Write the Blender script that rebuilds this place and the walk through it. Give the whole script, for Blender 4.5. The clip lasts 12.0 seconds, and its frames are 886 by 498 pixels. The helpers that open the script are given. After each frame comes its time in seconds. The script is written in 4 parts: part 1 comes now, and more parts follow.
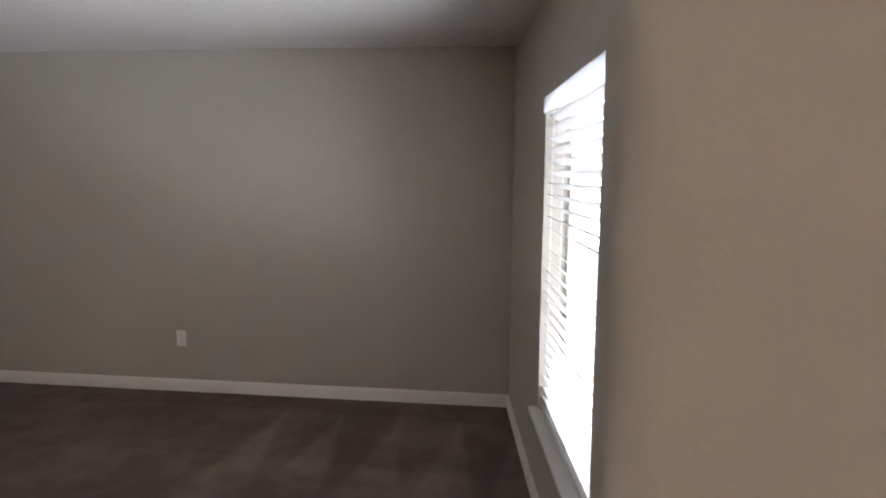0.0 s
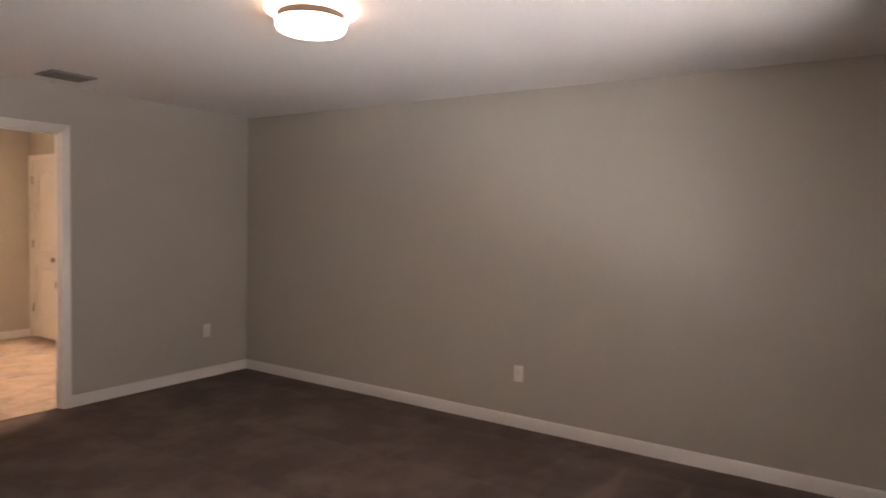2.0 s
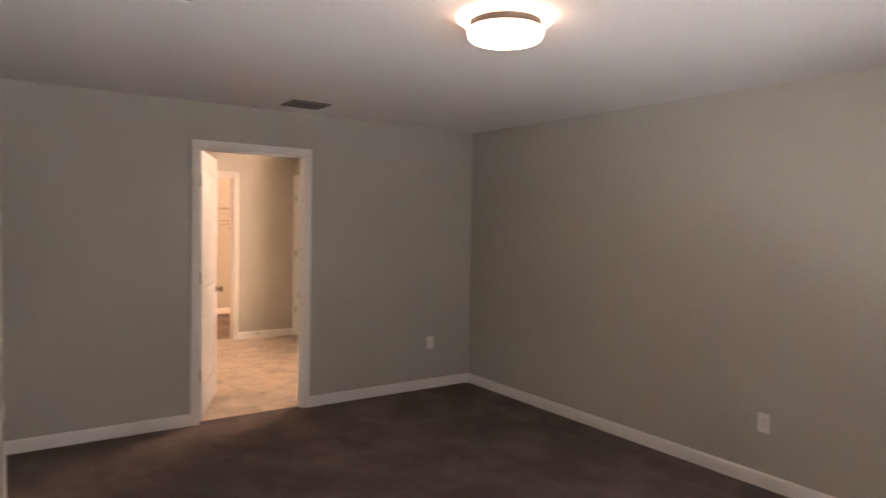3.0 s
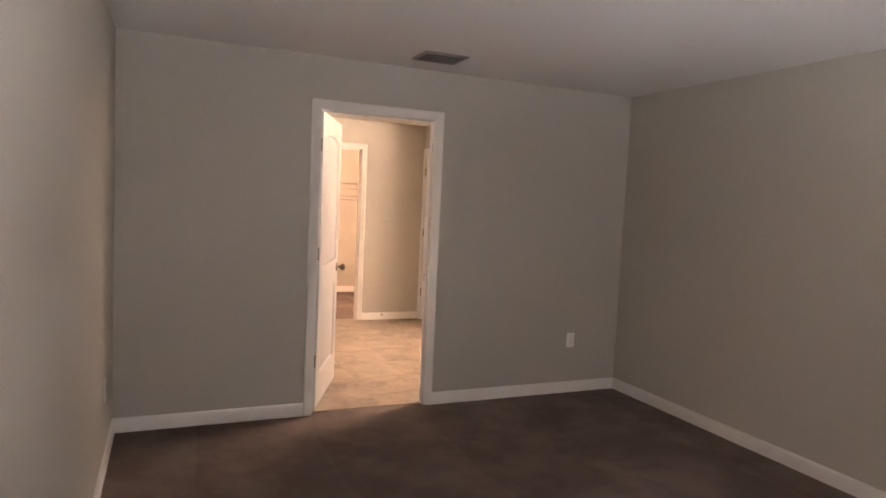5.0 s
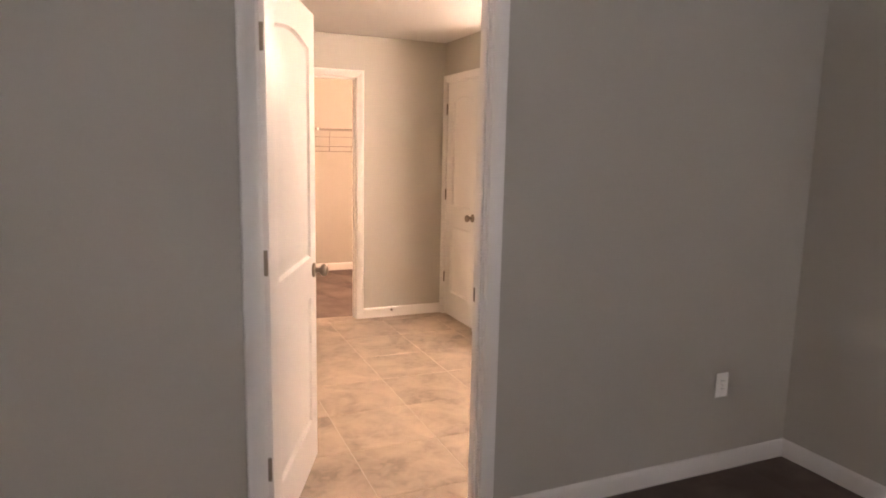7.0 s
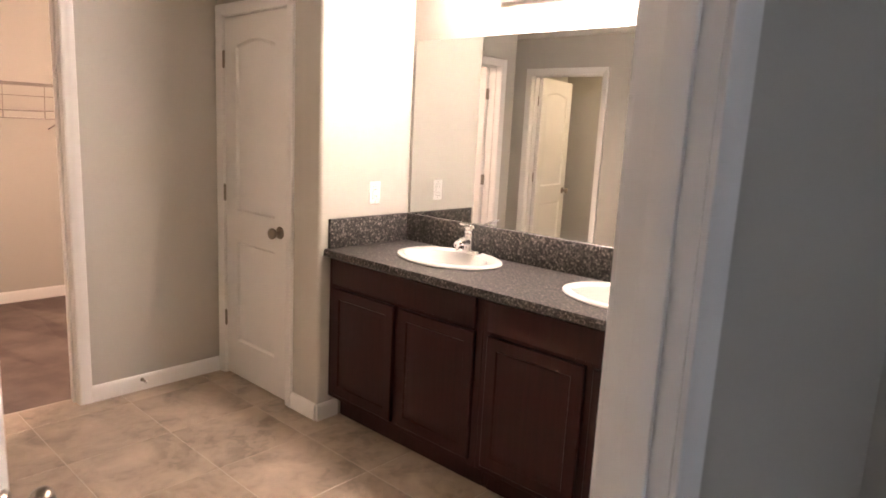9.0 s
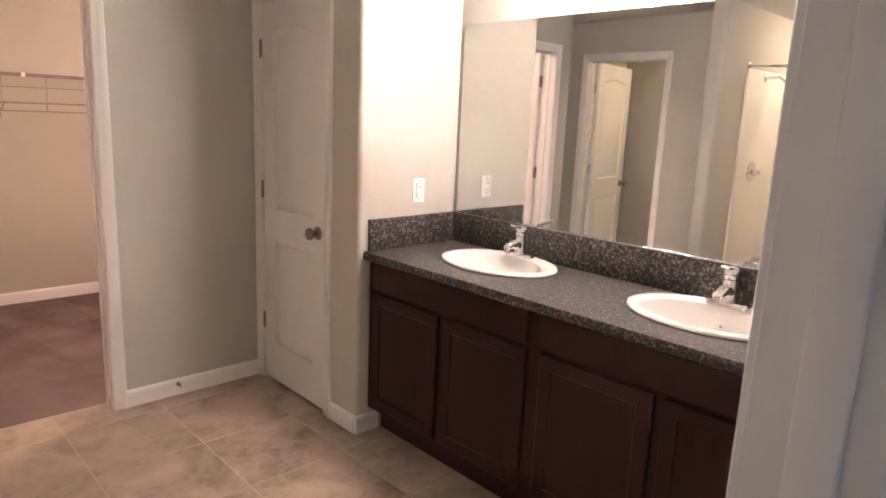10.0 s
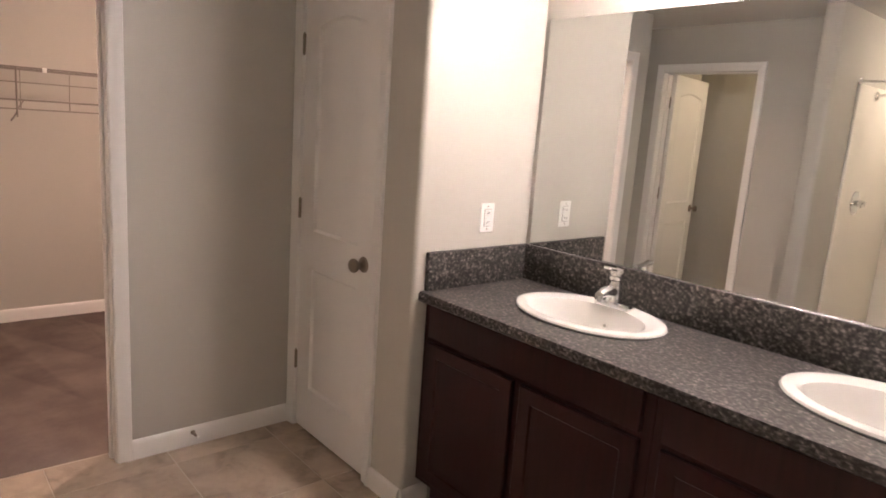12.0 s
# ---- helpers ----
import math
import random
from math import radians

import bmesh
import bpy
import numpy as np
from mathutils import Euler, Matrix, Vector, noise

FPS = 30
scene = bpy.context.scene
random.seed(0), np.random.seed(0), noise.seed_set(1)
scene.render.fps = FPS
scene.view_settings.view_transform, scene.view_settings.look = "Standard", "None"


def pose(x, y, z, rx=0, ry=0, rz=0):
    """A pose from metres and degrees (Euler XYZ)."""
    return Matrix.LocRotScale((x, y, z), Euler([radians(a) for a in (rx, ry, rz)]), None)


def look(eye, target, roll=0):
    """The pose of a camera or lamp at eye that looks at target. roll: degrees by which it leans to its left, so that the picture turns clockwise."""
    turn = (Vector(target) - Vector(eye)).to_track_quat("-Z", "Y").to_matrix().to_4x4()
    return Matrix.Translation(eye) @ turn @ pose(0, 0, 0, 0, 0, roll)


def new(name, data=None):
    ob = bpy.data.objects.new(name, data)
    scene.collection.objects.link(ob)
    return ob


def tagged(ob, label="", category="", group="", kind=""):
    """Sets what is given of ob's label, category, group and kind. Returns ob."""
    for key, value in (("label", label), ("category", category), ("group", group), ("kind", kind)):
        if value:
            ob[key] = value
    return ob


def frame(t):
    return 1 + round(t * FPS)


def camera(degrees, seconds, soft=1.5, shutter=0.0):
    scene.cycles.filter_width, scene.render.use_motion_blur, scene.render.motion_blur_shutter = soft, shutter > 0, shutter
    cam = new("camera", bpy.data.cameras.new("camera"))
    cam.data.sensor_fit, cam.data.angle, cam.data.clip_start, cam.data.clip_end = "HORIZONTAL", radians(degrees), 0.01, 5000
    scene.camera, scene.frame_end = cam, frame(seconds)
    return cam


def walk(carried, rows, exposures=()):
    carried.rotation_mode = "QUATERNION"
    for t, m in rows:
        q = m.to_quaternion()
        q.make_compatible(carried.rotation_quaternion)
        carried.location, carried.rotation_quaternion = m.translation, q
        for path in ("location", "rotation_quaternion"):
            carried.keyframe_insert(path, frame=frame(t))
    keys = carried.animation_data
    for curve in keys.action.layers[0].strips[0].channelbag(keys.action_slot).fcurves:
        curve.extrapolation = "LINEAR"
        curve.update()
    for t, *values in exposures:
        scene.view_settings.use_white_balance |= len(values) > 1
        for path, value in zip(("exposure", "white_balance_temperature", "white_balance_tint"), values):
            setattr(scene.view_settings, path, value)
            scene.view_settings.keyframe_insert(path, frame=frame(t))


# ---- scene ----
# ---- camera ----
cam = camera(68.9, 12.0, soft=1.7, shutter=0.35)
PATH = [
    (0, (-1.755, -5.265, 1.565), (0.219, -5.042, 1.336), 0.6),
    (0.5, (-1.752, -5.253, 1.56), (0.195, -4.813, 1.445), 1.1),
    (1, (-1.757, -5.238, 1.52), (0.131, -4.586, 1.442), 1.1),
    (1.5, (-1.735, -5.125, 1.518), (0.07, -4.268, 1.439), 1.1),
    (2, (-1.595, -4.967, 1.483), (0.07, -3.863, 1.387), 1.2),
    (2.5, (-1.463, -4.918, 1.538), (-0.008, -3.55, 1.431), 1.2),
    (3, (-1.241, -4.927, 1.552), (-0.1, -3.287, 1.464), 1.1),
    (3.4, (-1.248, -4.891, 1.539), (-0.294, -3.135, 1.475), 1.3),
    (3.5, (-1.245, -4.883, 1.534), (-0.328, -3.106, 1.475), 1.1),
    (5.3, (-0.818, -3.985, 1.485), (-0.016, -2.162, 1.302), 2.9),
    (5.5, (-0.718, -3.785, 1.499), (0.091, -1.967, 1.295), 3.1),
    (6, (-0.583, -3.269, 1.473), (0.188, -1.438, 1.247), 3.3),
    (6.5, (-0.448, -2.703, 1.478), (0.298, -0.867, 1.208), 1.6),
    (6.7, (-0.379, -2.463, 1.475), (0.382, -0.636, 1.189), 1.4),
    (8.3, (-0.013, -0.711, 1.476), (1.192, 0.837, 1.09), 2.0),
    (8.5, (0.003, -0.512, 1.495), (1.341, 0.927, 1.122), 2.2),
    (9, (0.114, -0.255, 1.494), (1.58, 1.057, 1.133), 2.9),
    (9.5, (0.277, -0.137, 1.517), (1.682, 1.231, 1.125), 3.0),
    (10, (0.315, -0.079, 1.51), (1.668, 1.337, 1.109), 2.4),
    (10.5, (0.354, -0.056, 1.512), (1.69, 1.379, 1.118), 1.7),
    (11, (0.42, -0.019, 1.515), (1.731, 1.443, 1.138), 2.1),
    (11.5, (0.504, 0.15, 1.499), (1.793, 1.635, 1.135), 2.6),
    (12, (0.576, 0.437, 1.5), (1.861, 1.924, 1.129), 4.0),
]
EXPOSURES = [
    (0.0, 0.68, 6800, 20), (1.0, 0.75, 7250, 26), (2.0, 0.95, 7900, 29), (3.7, 0.76, 7750, 26), (5.3, 1.05, 7550, 27), (6.0, 1.16, 7450, 26), (6.7, 1.12, 7300, 26),
    (8.3, 0.78, 6350, 18), (9.0, 0.64, 6100, 18), (9.6, 0.42, 6050, 18), (10.5, 0.26, 5780, 17), (12.0, 0.10, 5680, 16),
]
walk(cam, [(t, look(eye, target, roll)) for t, eye, target, roll in PATH], EXPOSURES)

# ---- world, sun, large lights ----
world = bpy.data.worlds.new("sky")
scene.world = world
world.use_nodes = True
wn = world.node_tree.nodes
sky = wn.new("ShaderNodeTexSky")
sky.sky_type = "NISHITA"
sky.sun_disc = False
sky.sun_elevation = radians(50)
sky.sun_rotation = radians(20)
world.node_tree.links.new(sky.outputs[0], wn["Background"].inputs[0])
wn["Background"].inputs[1].default_value = 0.09


def lamp(name, kind, m, energy, colour, size=None, size_y=None, angle=None):
    d = bpy.data.lights.new(name, kind)
    d.energy, d.color = energy, colour
    if kind == "AREA":
        d.shape, d.size, d.size_y = "RECTANGLE", size, size_y or size
    if angle:
        d.angle = radians(angle)
    ob = new(name, d)
    ob.matrix_world = m
    return ob


lamp("sun", "SUN", look((0, 12, 14), (0, 0, 0)), 3.0, (1.0, 0.95, 0.88), angle=0.5)

# ---- plan, metres: x east, y north, z up ----
CEIL = 2.385
EAST, WEST, STUB, THICK = 2.508, -1.205, -1.245, 0.12
JAMB_S, JAMB_N = -5.325, -3.6
BATH_E, FAR, PART_X, PART_Y = 2.616, 3.207, 2.018, 2.259
WC_X, PIER, PIER_S, PIER_N, JOG, WC_N = -0.12, 0.31, 2.0, 2.11, 0.41, 3.66
CLOSET_N = 5.5
DOOR_W = 0.81
NORTH_T = 0.091      # the wall between bedroom and bathroom
SOUTH = pose(EAST, -5.24, 0, 0, 0, 186.5)      # local x runs west along the window wall, y outwards
WIN_A, WIN_B, WIN_Z0, WIN_Z1 = 1.30, 3.05, 0.47, 1.915


# ---- materials ----
def material(name, colour, rough=0.5, metal=0.0, vary=0.0, scale=4.0, fine=0.0, fine_scale=90.0, bump=0.0, bump_scale=200.0, colour2=None, spec=0.5, rand=0.0):
    """A principled surface with broad and fine colour variation and a fine relief."""
    m = bpy.data.materials.new(name)
    m.use_nodes = True
    n, l = m.node_tree.nodes, m.node_tree.links
    b = n["Principled BSDF"]
    b.inputs["Roughness"].default_value, b.inputs["Metallic"].default_value = rough, metal
    b.inputs["Specular IOR Level"].default_value = spec
    b.inputs["Base Color"].default_value = (*colour, 1)
    geo = n.new("ShaderNodeNewGeometry")
    out = None
    if vary or fine or rand:
        other = colour2 or tuple(c * 0.6 for c in colour)
        broad, small = n.new("ShaderNodeTexNoise"), n.new("ShaderNodeTexNoise")
        broad.inputs["Scale"].default_value, broad.inputs["Detail"].default_value = scale, 5
        small.inputs["Scale"].default_value, small.inputs["Detail"].default_value = fine_scale, 3
        for t in (broad, small):
            l.new(geo.outputs["Position"], t.inputs["Vector"])
        a = n.new("ShaderNodeMath"); a.operation = "MULTIPLY_ADD"
        l.new(broad.outputs["Fac"], a.inputs[0]); a.inputs[1].default_value = vary * 2; a.inputs[2].default_value = -vary * 0.6
        f = n.new("ShaderNodeMath"); f.operation = "MULTIPLY_ADD"
        l.new(small.outputs["Fac"], f.inputs[0]); f.inputs[1].default_value = fine * 2; l.new(a.outputs[0], f.inputs[2])
        s = n.new("ShaderNodeMath"); s.operation = "SUBTRACT"; s.use_clamp = True
        l.new(f.outputs[0], s.inputs[0]); s.inputs[1].default_value = fine * 0.6
        last = s
        if rand:
            info = n.new("ShaderNodeObjectInfo")
            r = n.new("ShaderNodeMath"); r.operation = "MULTIPLY_ADD"; r.use_clamp = True
            l.new(info.outputs["Random"], r.inputs[0]); r.inputs[1].default_value = rand; l.new(s.outputs[0], r.inputs[2])
            last = r
        mix = n.new("ShaderNodeMix"); mix.data_type = "RGBA"
        l.new(last.outputs[0], mix.inputs[0])
        mix.inputs[6].default_value, mix.inputs[7].default_value = (*colour, 1), (*other, 1)
        l.new(mix.outputs[2], b.inputs["Base Color"])
    if bump:
        t = n.new("ShaderNodeTexNoise")
        t.inputs["Scale"].default_value, t.inputs["Detail"].default_value = bump_scale, 4
        l.new(geo.outputs["Position"], t.inputs["Vector"])
        bm = n.new("ShaderNodeBump"); bm.inputs["Strength"].default_value, bm.inputs["Distance"].default_value = bump, 0.004
        l.new(t.outputs["Fac"], bm.inputs["Height"]); l.new(bm.outputs[0], b.inputs["Normal"])
    return m


def carpet_material():
    """Cut-pile carpet: tufts, patches of leaned pile and long vacuum strokes."""
    m = material("carpet", (0.165, 0.128, 0.112), 0.95, bump=1.0, bump_scale=420, spec=0.1)
    n, l = m.node_tree.nodes, m.node_tree.links
    b = n["Principled BSDF"]
    geo = n.new("ShaderNodeNewGeometry")
    tuft, patch = n.new("ShaderNodeTexNoise"), n.new("ShaderNodeTexNoise")
    tuft.inputs["Scale"].default_value, tuft.inputs["Detail"].default_value = 260, 2
    patch.inputs["Scale"].default_value, patch.inputs["Detail"].default_value = 2.2, 6
    patch.inputs["Roughness"].default_value = 0.65
    wave = n.new("ShaderNodeTexWave")
    wave.wave_profile = "SAW"
    wave.inputs["Scale"].default_value, wave.inputs["Distortion"].default_value = 0.42, 1.6
    wave.inputs["Detail"].default_value, wave.inputs["Detail Scale"].default_value = 2, 1.2
    for t in (tuft, patch, wave):
        l.new(geo.outputs["Position"], t.inputs["Vector"])
    ramp = n.new("ShaderNodeValToRGB")
    ramp.color_ramp.elements[0].position, ramp.color_ramp.elements[1].position = 0.42, 0.62
    l.new(patch.outputs["Fac"], ramp.inputs[0])
    a = n.new("ShaderNodeMath"); a.operation = "MULTIPLY_ADD"; a.inputs[1].default_value = 0.11
    l.new(wave.outputs["Fac"], a.inputs[0])
    p = n.new("ShaderNodeMath"); p.operation = "MULTIPLY"; p.inputs[1].default_value = 0.34
    l.new(ramp.outputs[0], p.inputs[0]); l.new(p.outputs[0], a.inputs[2])
    c = n.new("ShaderNodeMath"); c.operation = "MULTIPLY_ADD"; c.inputs[1].default_value = 0.5; c.use_clamp = True
    l.new(tuft.outputs["Fac"], c.inputs[0]); l.new(a.outputs[0], c.inputs[2])
    sep = n.new("ShaderNodeSeparateXYZ")
    l.new(geo.outputs["Position"], sep.inputs[0])

    def calc(op, x, y=0.0, z=0.0, clamp=False):
        k = n.new("ShaderNodeMath"); k.operation = op; k.use_clamp = clamp
        for i, q in enumerate((x, y, z)):
            if isinstance(q, (int, float)):
                k.inputs[i].default_value = q
            else:
                l.new(q, k.inputs[i])
        return k.outputs[0]

    teeth = calc("PINGPONG", sep.outputs[1], 0.19)
    reach = calc("MULTIPLY_ADD", sep.outputs[0], -0.16, 0.37)
    stroke = calc("MULTIPLY", calc("SUBTRACT", reach, teeth), 22.0, clamp=True)
    near_wall = calc("MULTIPLY_ADD", sep.outputs[0], 4.0, -4.6, clamp=True)
    mark = calc("MULTIPLY", calc("MULTIPLY", stroke, near_wall), calc("MULTIPLY", calc("MULTIPLY_ADD", patch.outputs["Fac"], 0.8, 0.1, clamp=True), calc("MULTIPLY_ADD", sep.outputs[1], -1.5, -4.6, clamp=True)))
    teeth2 = calc("PINGPONG", calc("MULTIPLY_ADD", sep.outputs[1], 0.35, sep.outputs[0]), 0.24)
    stroke2 = calc("MULTIPLY", calc("SUBTRACT", calc("MULTIPLY_ADD", sep.outputs[1], -0.17, 0.93), teeth2), 30.0, clamp=True)
    mark2 = calc("MULTIPLY", stroke2, calc("MULTIPLY_ADD", sep.outputs[1], 20.0, -65.0, clamp=True))
    marks = calc("ADD", calc("MULTIPLY", mark, 0.6), calc("MULTIPLY", mark2, 0.2))
    total = calc("ADD", c.outputs[0], marks, clamp=True)
    mix = n.new("ShaderNodeMix"); mix.data_type = "RGBA"
    l.new(total, mix.inputs[0])
    mix.inputs[6].default_value, mix.inputs[7].default_value = (0.078, 0.058, 0.052, 1), (0.245, 0.193, 0.170, 1)
    l.new(mix.outputs[2], b.inputs["Base Color"])
    return m


def tile_material():
    """Glazed stone-look floor tile with cloudy brown and grey veins, each tile drawn from another place."""
    m = material("stone_tile", (0.40, 0.34, 0.28), 0.38, bump=0.12, bump_scale=60)
    n, l = m.node_tree.nodes, m.node_tree.links
    b = n["Principled BSDF"]
    geo, info = n.new("ShaderNodeNewGeometry"), n.new("ShaderNodeObjectInfo")
    shift = n.new("ShaderNodeVectorMath"); shift.operation = "MULTIPLY_ADD"
    comb = n.new("ShaderNodeCombineXYZ")
    for i in range(3):
        l.new(info.outputs["Random"], comb.inputs[i])
    shift.inputs[1].default_value = (17, 31, 11)
    l.new(comb.outputs[0], shift.inputs[0]); l.new(geo.outputs["Position"], shift.inputs[2])
    cloud, vein = n.new("ShaderNodeTexNoise"), n.new("ShaderNodeTexNoise")
    cloud.inputs["Scale"].default_value, cloud.inputs["Detail"].default_value, cloud.inputs["Distortion"].default_value = 4.0, 6, 0.5
    cloud.inputs["Roughness"].default_value = 0.60
    vein.inputs["Scale"].default_value, vein.inputs["Detail"].default_value, vein.inputs["Distortion"].default_value = 14.0, 4, 0.8
    for t in (cloud, vein):
        l.new(shift.outputs[0], t.inputs["Vector"])
    r1, r2 = n.new("ShaderNodeValToRGB"), n.new("ShaderNodeValToRGB")
    e = r1.color_ramp.elements
    e[0].position, e[0].color = 0.32, (0.20, 0.160, 0.122, 1)
    e[1].position, e[1].color = 0.70, (0.49, 0.392, 0.303, 1)
    k = e.new(0.5); k.color = (0.345, 0.274, 0.209, 1)
    e = r2.color_ramp.elements
    e[0].position, e[0].color = 0.44, (0, 0, 0, 1)
    e[1].position, e[1].color = 0.56, (0.42, 0.42, 0.42, 1)
    l.new(cloud.outputs["Fac"], r1.inputs[0]); l.new(vein.outputs["Fac"], r2.inputs[0])
    mix = n.new("ShaderNodeMix"); mix.data_type = "RGBA"
    l.new(r2.outputs[0], mix.inputs[0]); l.new(r1.outputs[0], mix.inputs[6])
    mix.inputs[7].default_value = (0.43, 0.34, 0.262, 1)
    l.new(mix.outputs[2], b.inputs["Base Color"])
    return m


def granite_material():
    """Dark grey speckled stone-pattern worktop: black, grey and pale flecks."""
    m = material("granite_laminate", (0.1, 0.1, 0.1), 0.42, spec=0.35)
    n, l = m.node_tree.nodes, m.node_tree.links
    b = n["Principled BSDF"]
    geo = n.new("ShaderNodeNewGeometry")
    v, w = n.new("ShaderNodeTexVoronoi"), n.new("ShaderNodeTexNoise")
    v.inputs["Scale"].default_value = 240
    w.inputs["Scale"].default_value, w.inputs["Detail"].default_value = 95, 6
    l.new(geo.outputs["Position"], v.inputs["Vector"]); l.new(geo.outputs["Position"], w.inputs["Vector"])
    sep = n.new("ShaderNodeSeparateColor")
    l.new(v.outputs["Color"], sep.inputs[0])
    add = n.new("ShaderNodeMath"); add.operation = "MULTIPLY_ADD"; add.inputs[1].default_value = 0.24
    sub = n.new("ShaderNodeMath"); sub.operation = "MULTIPLY_ADD"; sub.inputs[1].default_value = 1.9; sub.inputs[2].default_value = -0.58
    l.new(w.outputs["Fac"], sub.inputs[0]); l.new(sep.outputs[0], add.inputs[0]); l.new(sub.outputs[0], add.inputs[2])
    r = n.new("ShaderNodeValToRGB")
    e = r.color_ramp.elements
    e[0].position, e[0].color = 0.24, (0.010, 0.009, 0.008, 1)
    e[1].position, e[1].color = 0.95, (0.275, 0.25, 0.23, 1)
    for pos, c in ((0.42, 0.026), (0.66, 0.075)):
        k = e.new(pos); k.color = (c, c * 0.90, c * 0.82, 1)
    l.new(add.outputs[0], r.inputs[0]); l.new(r.outputs[0], b.inputs["Base Color"])
    return m


def wood_material():
    """Dark cherry stain over faint upright grain."""
    m = material("dark_cherry_wood", (0.03, 0.011, 0.010), 0.42, spec=0.2)
    n, l = m.node_tree.nodes, m.node_tree.links
    b = n["Principled BSDF"]
    geo = n.new("ShaderNodeNewGeometry")
    s = n.new("ShaderNodeVectorMath"); s.operation = "MULTIPLY"; s.inputs[1].default_value = (60, 60, 4)
    t = n.new("ShaderNodeTexNoise"); t.inputs["Scale"].default_value, t.inputs["Detail"].default_value = 1.0, 5
    l.new(geo.outputs["Position"], s.inputs[0]); l.new(s.outputs[0], t.inputs["Vector"])
    mix = n.new("ShaderNodeMix"); mix.data_type = "RGBA"
    mix.inputs[6].default_value, mix.inputs[7].default_value = (0.0085, 0.0020, 0.0021, 1), (0.034, 0.0072, 0.0068, 1)
    l.new(t.outputs["Fac"], mix.inputs[0]); l.new(mix.outputs[2], b.inputs["Base Color"])
    return m


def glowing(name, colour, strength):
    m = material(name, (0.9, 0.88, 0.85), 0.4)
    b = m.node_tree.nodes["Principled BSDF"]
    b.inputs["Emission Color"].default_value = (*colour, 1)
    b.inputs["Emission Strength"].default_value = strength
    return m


PAINT = material("greige_wall_paint", (0.480, 0.460, 0.408), 0.62, vary=0.10, scale=1.6, fine=0.05, fine_scale=60, bump=0.13, bump_scale=120, colour2=(0.435, 0.415, 0.366), spec=0.3)
CEILING = material("ceiling_paint", (0.72, 0.71, 0.69), 0.85, vary=0.06, scale=2.0, fine=0.05, fine_scale=40, bump=0.5, bump_scale=70, colour2=(0.65, 0.64, 0.62), spec=0.2)
TRIM = material("white_trim_paint", (0.80, 0.785, 0.76), 0.34, vary=0.05, scale=5, bump=0.05, bump_scale=90, colour2=(0.72, 0.70, 0.67))
DOOR = material("white_door_paint", (0.79, 0.775, 0.75), 0.4, vary=0.05, scale=3, bump=0.10, bump_scale=160, colour2=(0.72, 0.70, 0.67))
CARPET, TILE, GRANITE, WOOD = carpet_material(), tile_material(), granite_material(), wood_material()
GROUT = material("grout", (0.56, 0.49, 0.41), 0.9, vary=0.3, scale=8, bump=0.5, bump_scale=300)
PLASTIC = material("white_plastic", (0.82, 0.81, 0.78), 0.3, vary=0.03, scale=30)
SLOT = material("dark_slot", (0.02, 0.02, 0.02), 0.6, vary=0.2, scale=50)
PORCELAIN = material("white_porcelain", (0.76, 0.74, 0.705), 0.12, vary=0.03, scale=6)
CHROME = material("chrome", (0.82, 0.82, 0.83), 0.08, 1.0, vary=0.04, scale=20)
NICKEL = material("antique_nickel", (0.30, 0.255, 0.21), 0.3, 1.0, vary=0.25, scale=40, fine=0.2, fine_scale=200)
HINGE = material("brushed_hinge_metal", (0.30, 0.265, 0.22), 0.42, 1.0, vary=0.25, scale=60)
# white closet wire, its shade put into a grey base colour
WIRE = material("shaded_white_wire", (0.23, 0.20, 0.175), 0.4, vary=0.1, scale=20)
SURROUND = material("cream_acrylic", (0.80, 0.76, 0.68), 0.35, vary=0.04, scale=2)
def vinyl(name, share, white=0.80):
    """White blind plastic that lets a share of the daylight through."""
    m = material(name, (white, white, white * 0.985), 0.45, vary=0.05, scale=9, bump=0.06, bump_scale=80)
    n, l = m.node_tree.nodes, m.node_tree.links
    glow, both = n.new("ShaderNodeBsdfTranslucent"), n.new("ShaderNodeMixShader")
    glow.inputs[0].default_value = (0.85, 0.87, 0.90, 1)
    both.inputs[0].default_value = share
    l.new(n["Principled BSDF"].outputs[0], both.inputs[1])
    l.new(glow.outputs[0], both.inputs[2])
    l.new(both.outputs[0], n["Material Output"].inputs[0])
    return m


BLIND, VALANCE = vinyl("white_blind_slat", 0.03, 0.52), vinyl("thin_white_vinyl", 0.8)
VENT = material("grey_vent_enamel", (0.24, 0.225, 0.21), 0.5, vary=0.15, scale=14)
VENTWHITE = material("white_vent_enamel", (0.72, 0.70, 0.68), 0.45, vary=0.1, scale=14)
BAND = material("brown_metal_band", (0.03, 0.020, 0.014), 0.6, vary=0.2, scale=30)
MIRROR = material("mirror_silver", (0.88, 0.90, 0.885), 0.0, 1.0)
GLASS = material("window_glass", (1, 1, 1), 0.02)
GLASS.node_tree.nodes["Principled BSDF"].inputs["Transmission Weight"].default_value = 1.0
GLASS.node_tree.nodes["Principled BSDF"].inputs["IOR"].default_value = 1.18
BULB_BED = glowing("lit_opal_glass", (1.0, 0.73, 0.54), 5.6)
BULB_HALL_ADDED = glowing("added_hall_glow", (1.0, 0.83, 0.70), 36.0)
PAN_GLASS = glowing("lit_pan_glass", (1.0, 0.76, 0.58), 3.2)
BULB_BATH = glowing("lit_bulb_glass", (1.0, 0.80, 0.64), 4600.0)
SHADE_BATH = glowing("lit_frosted_shade", (1.0, 0.80, 0.64), 165.0)


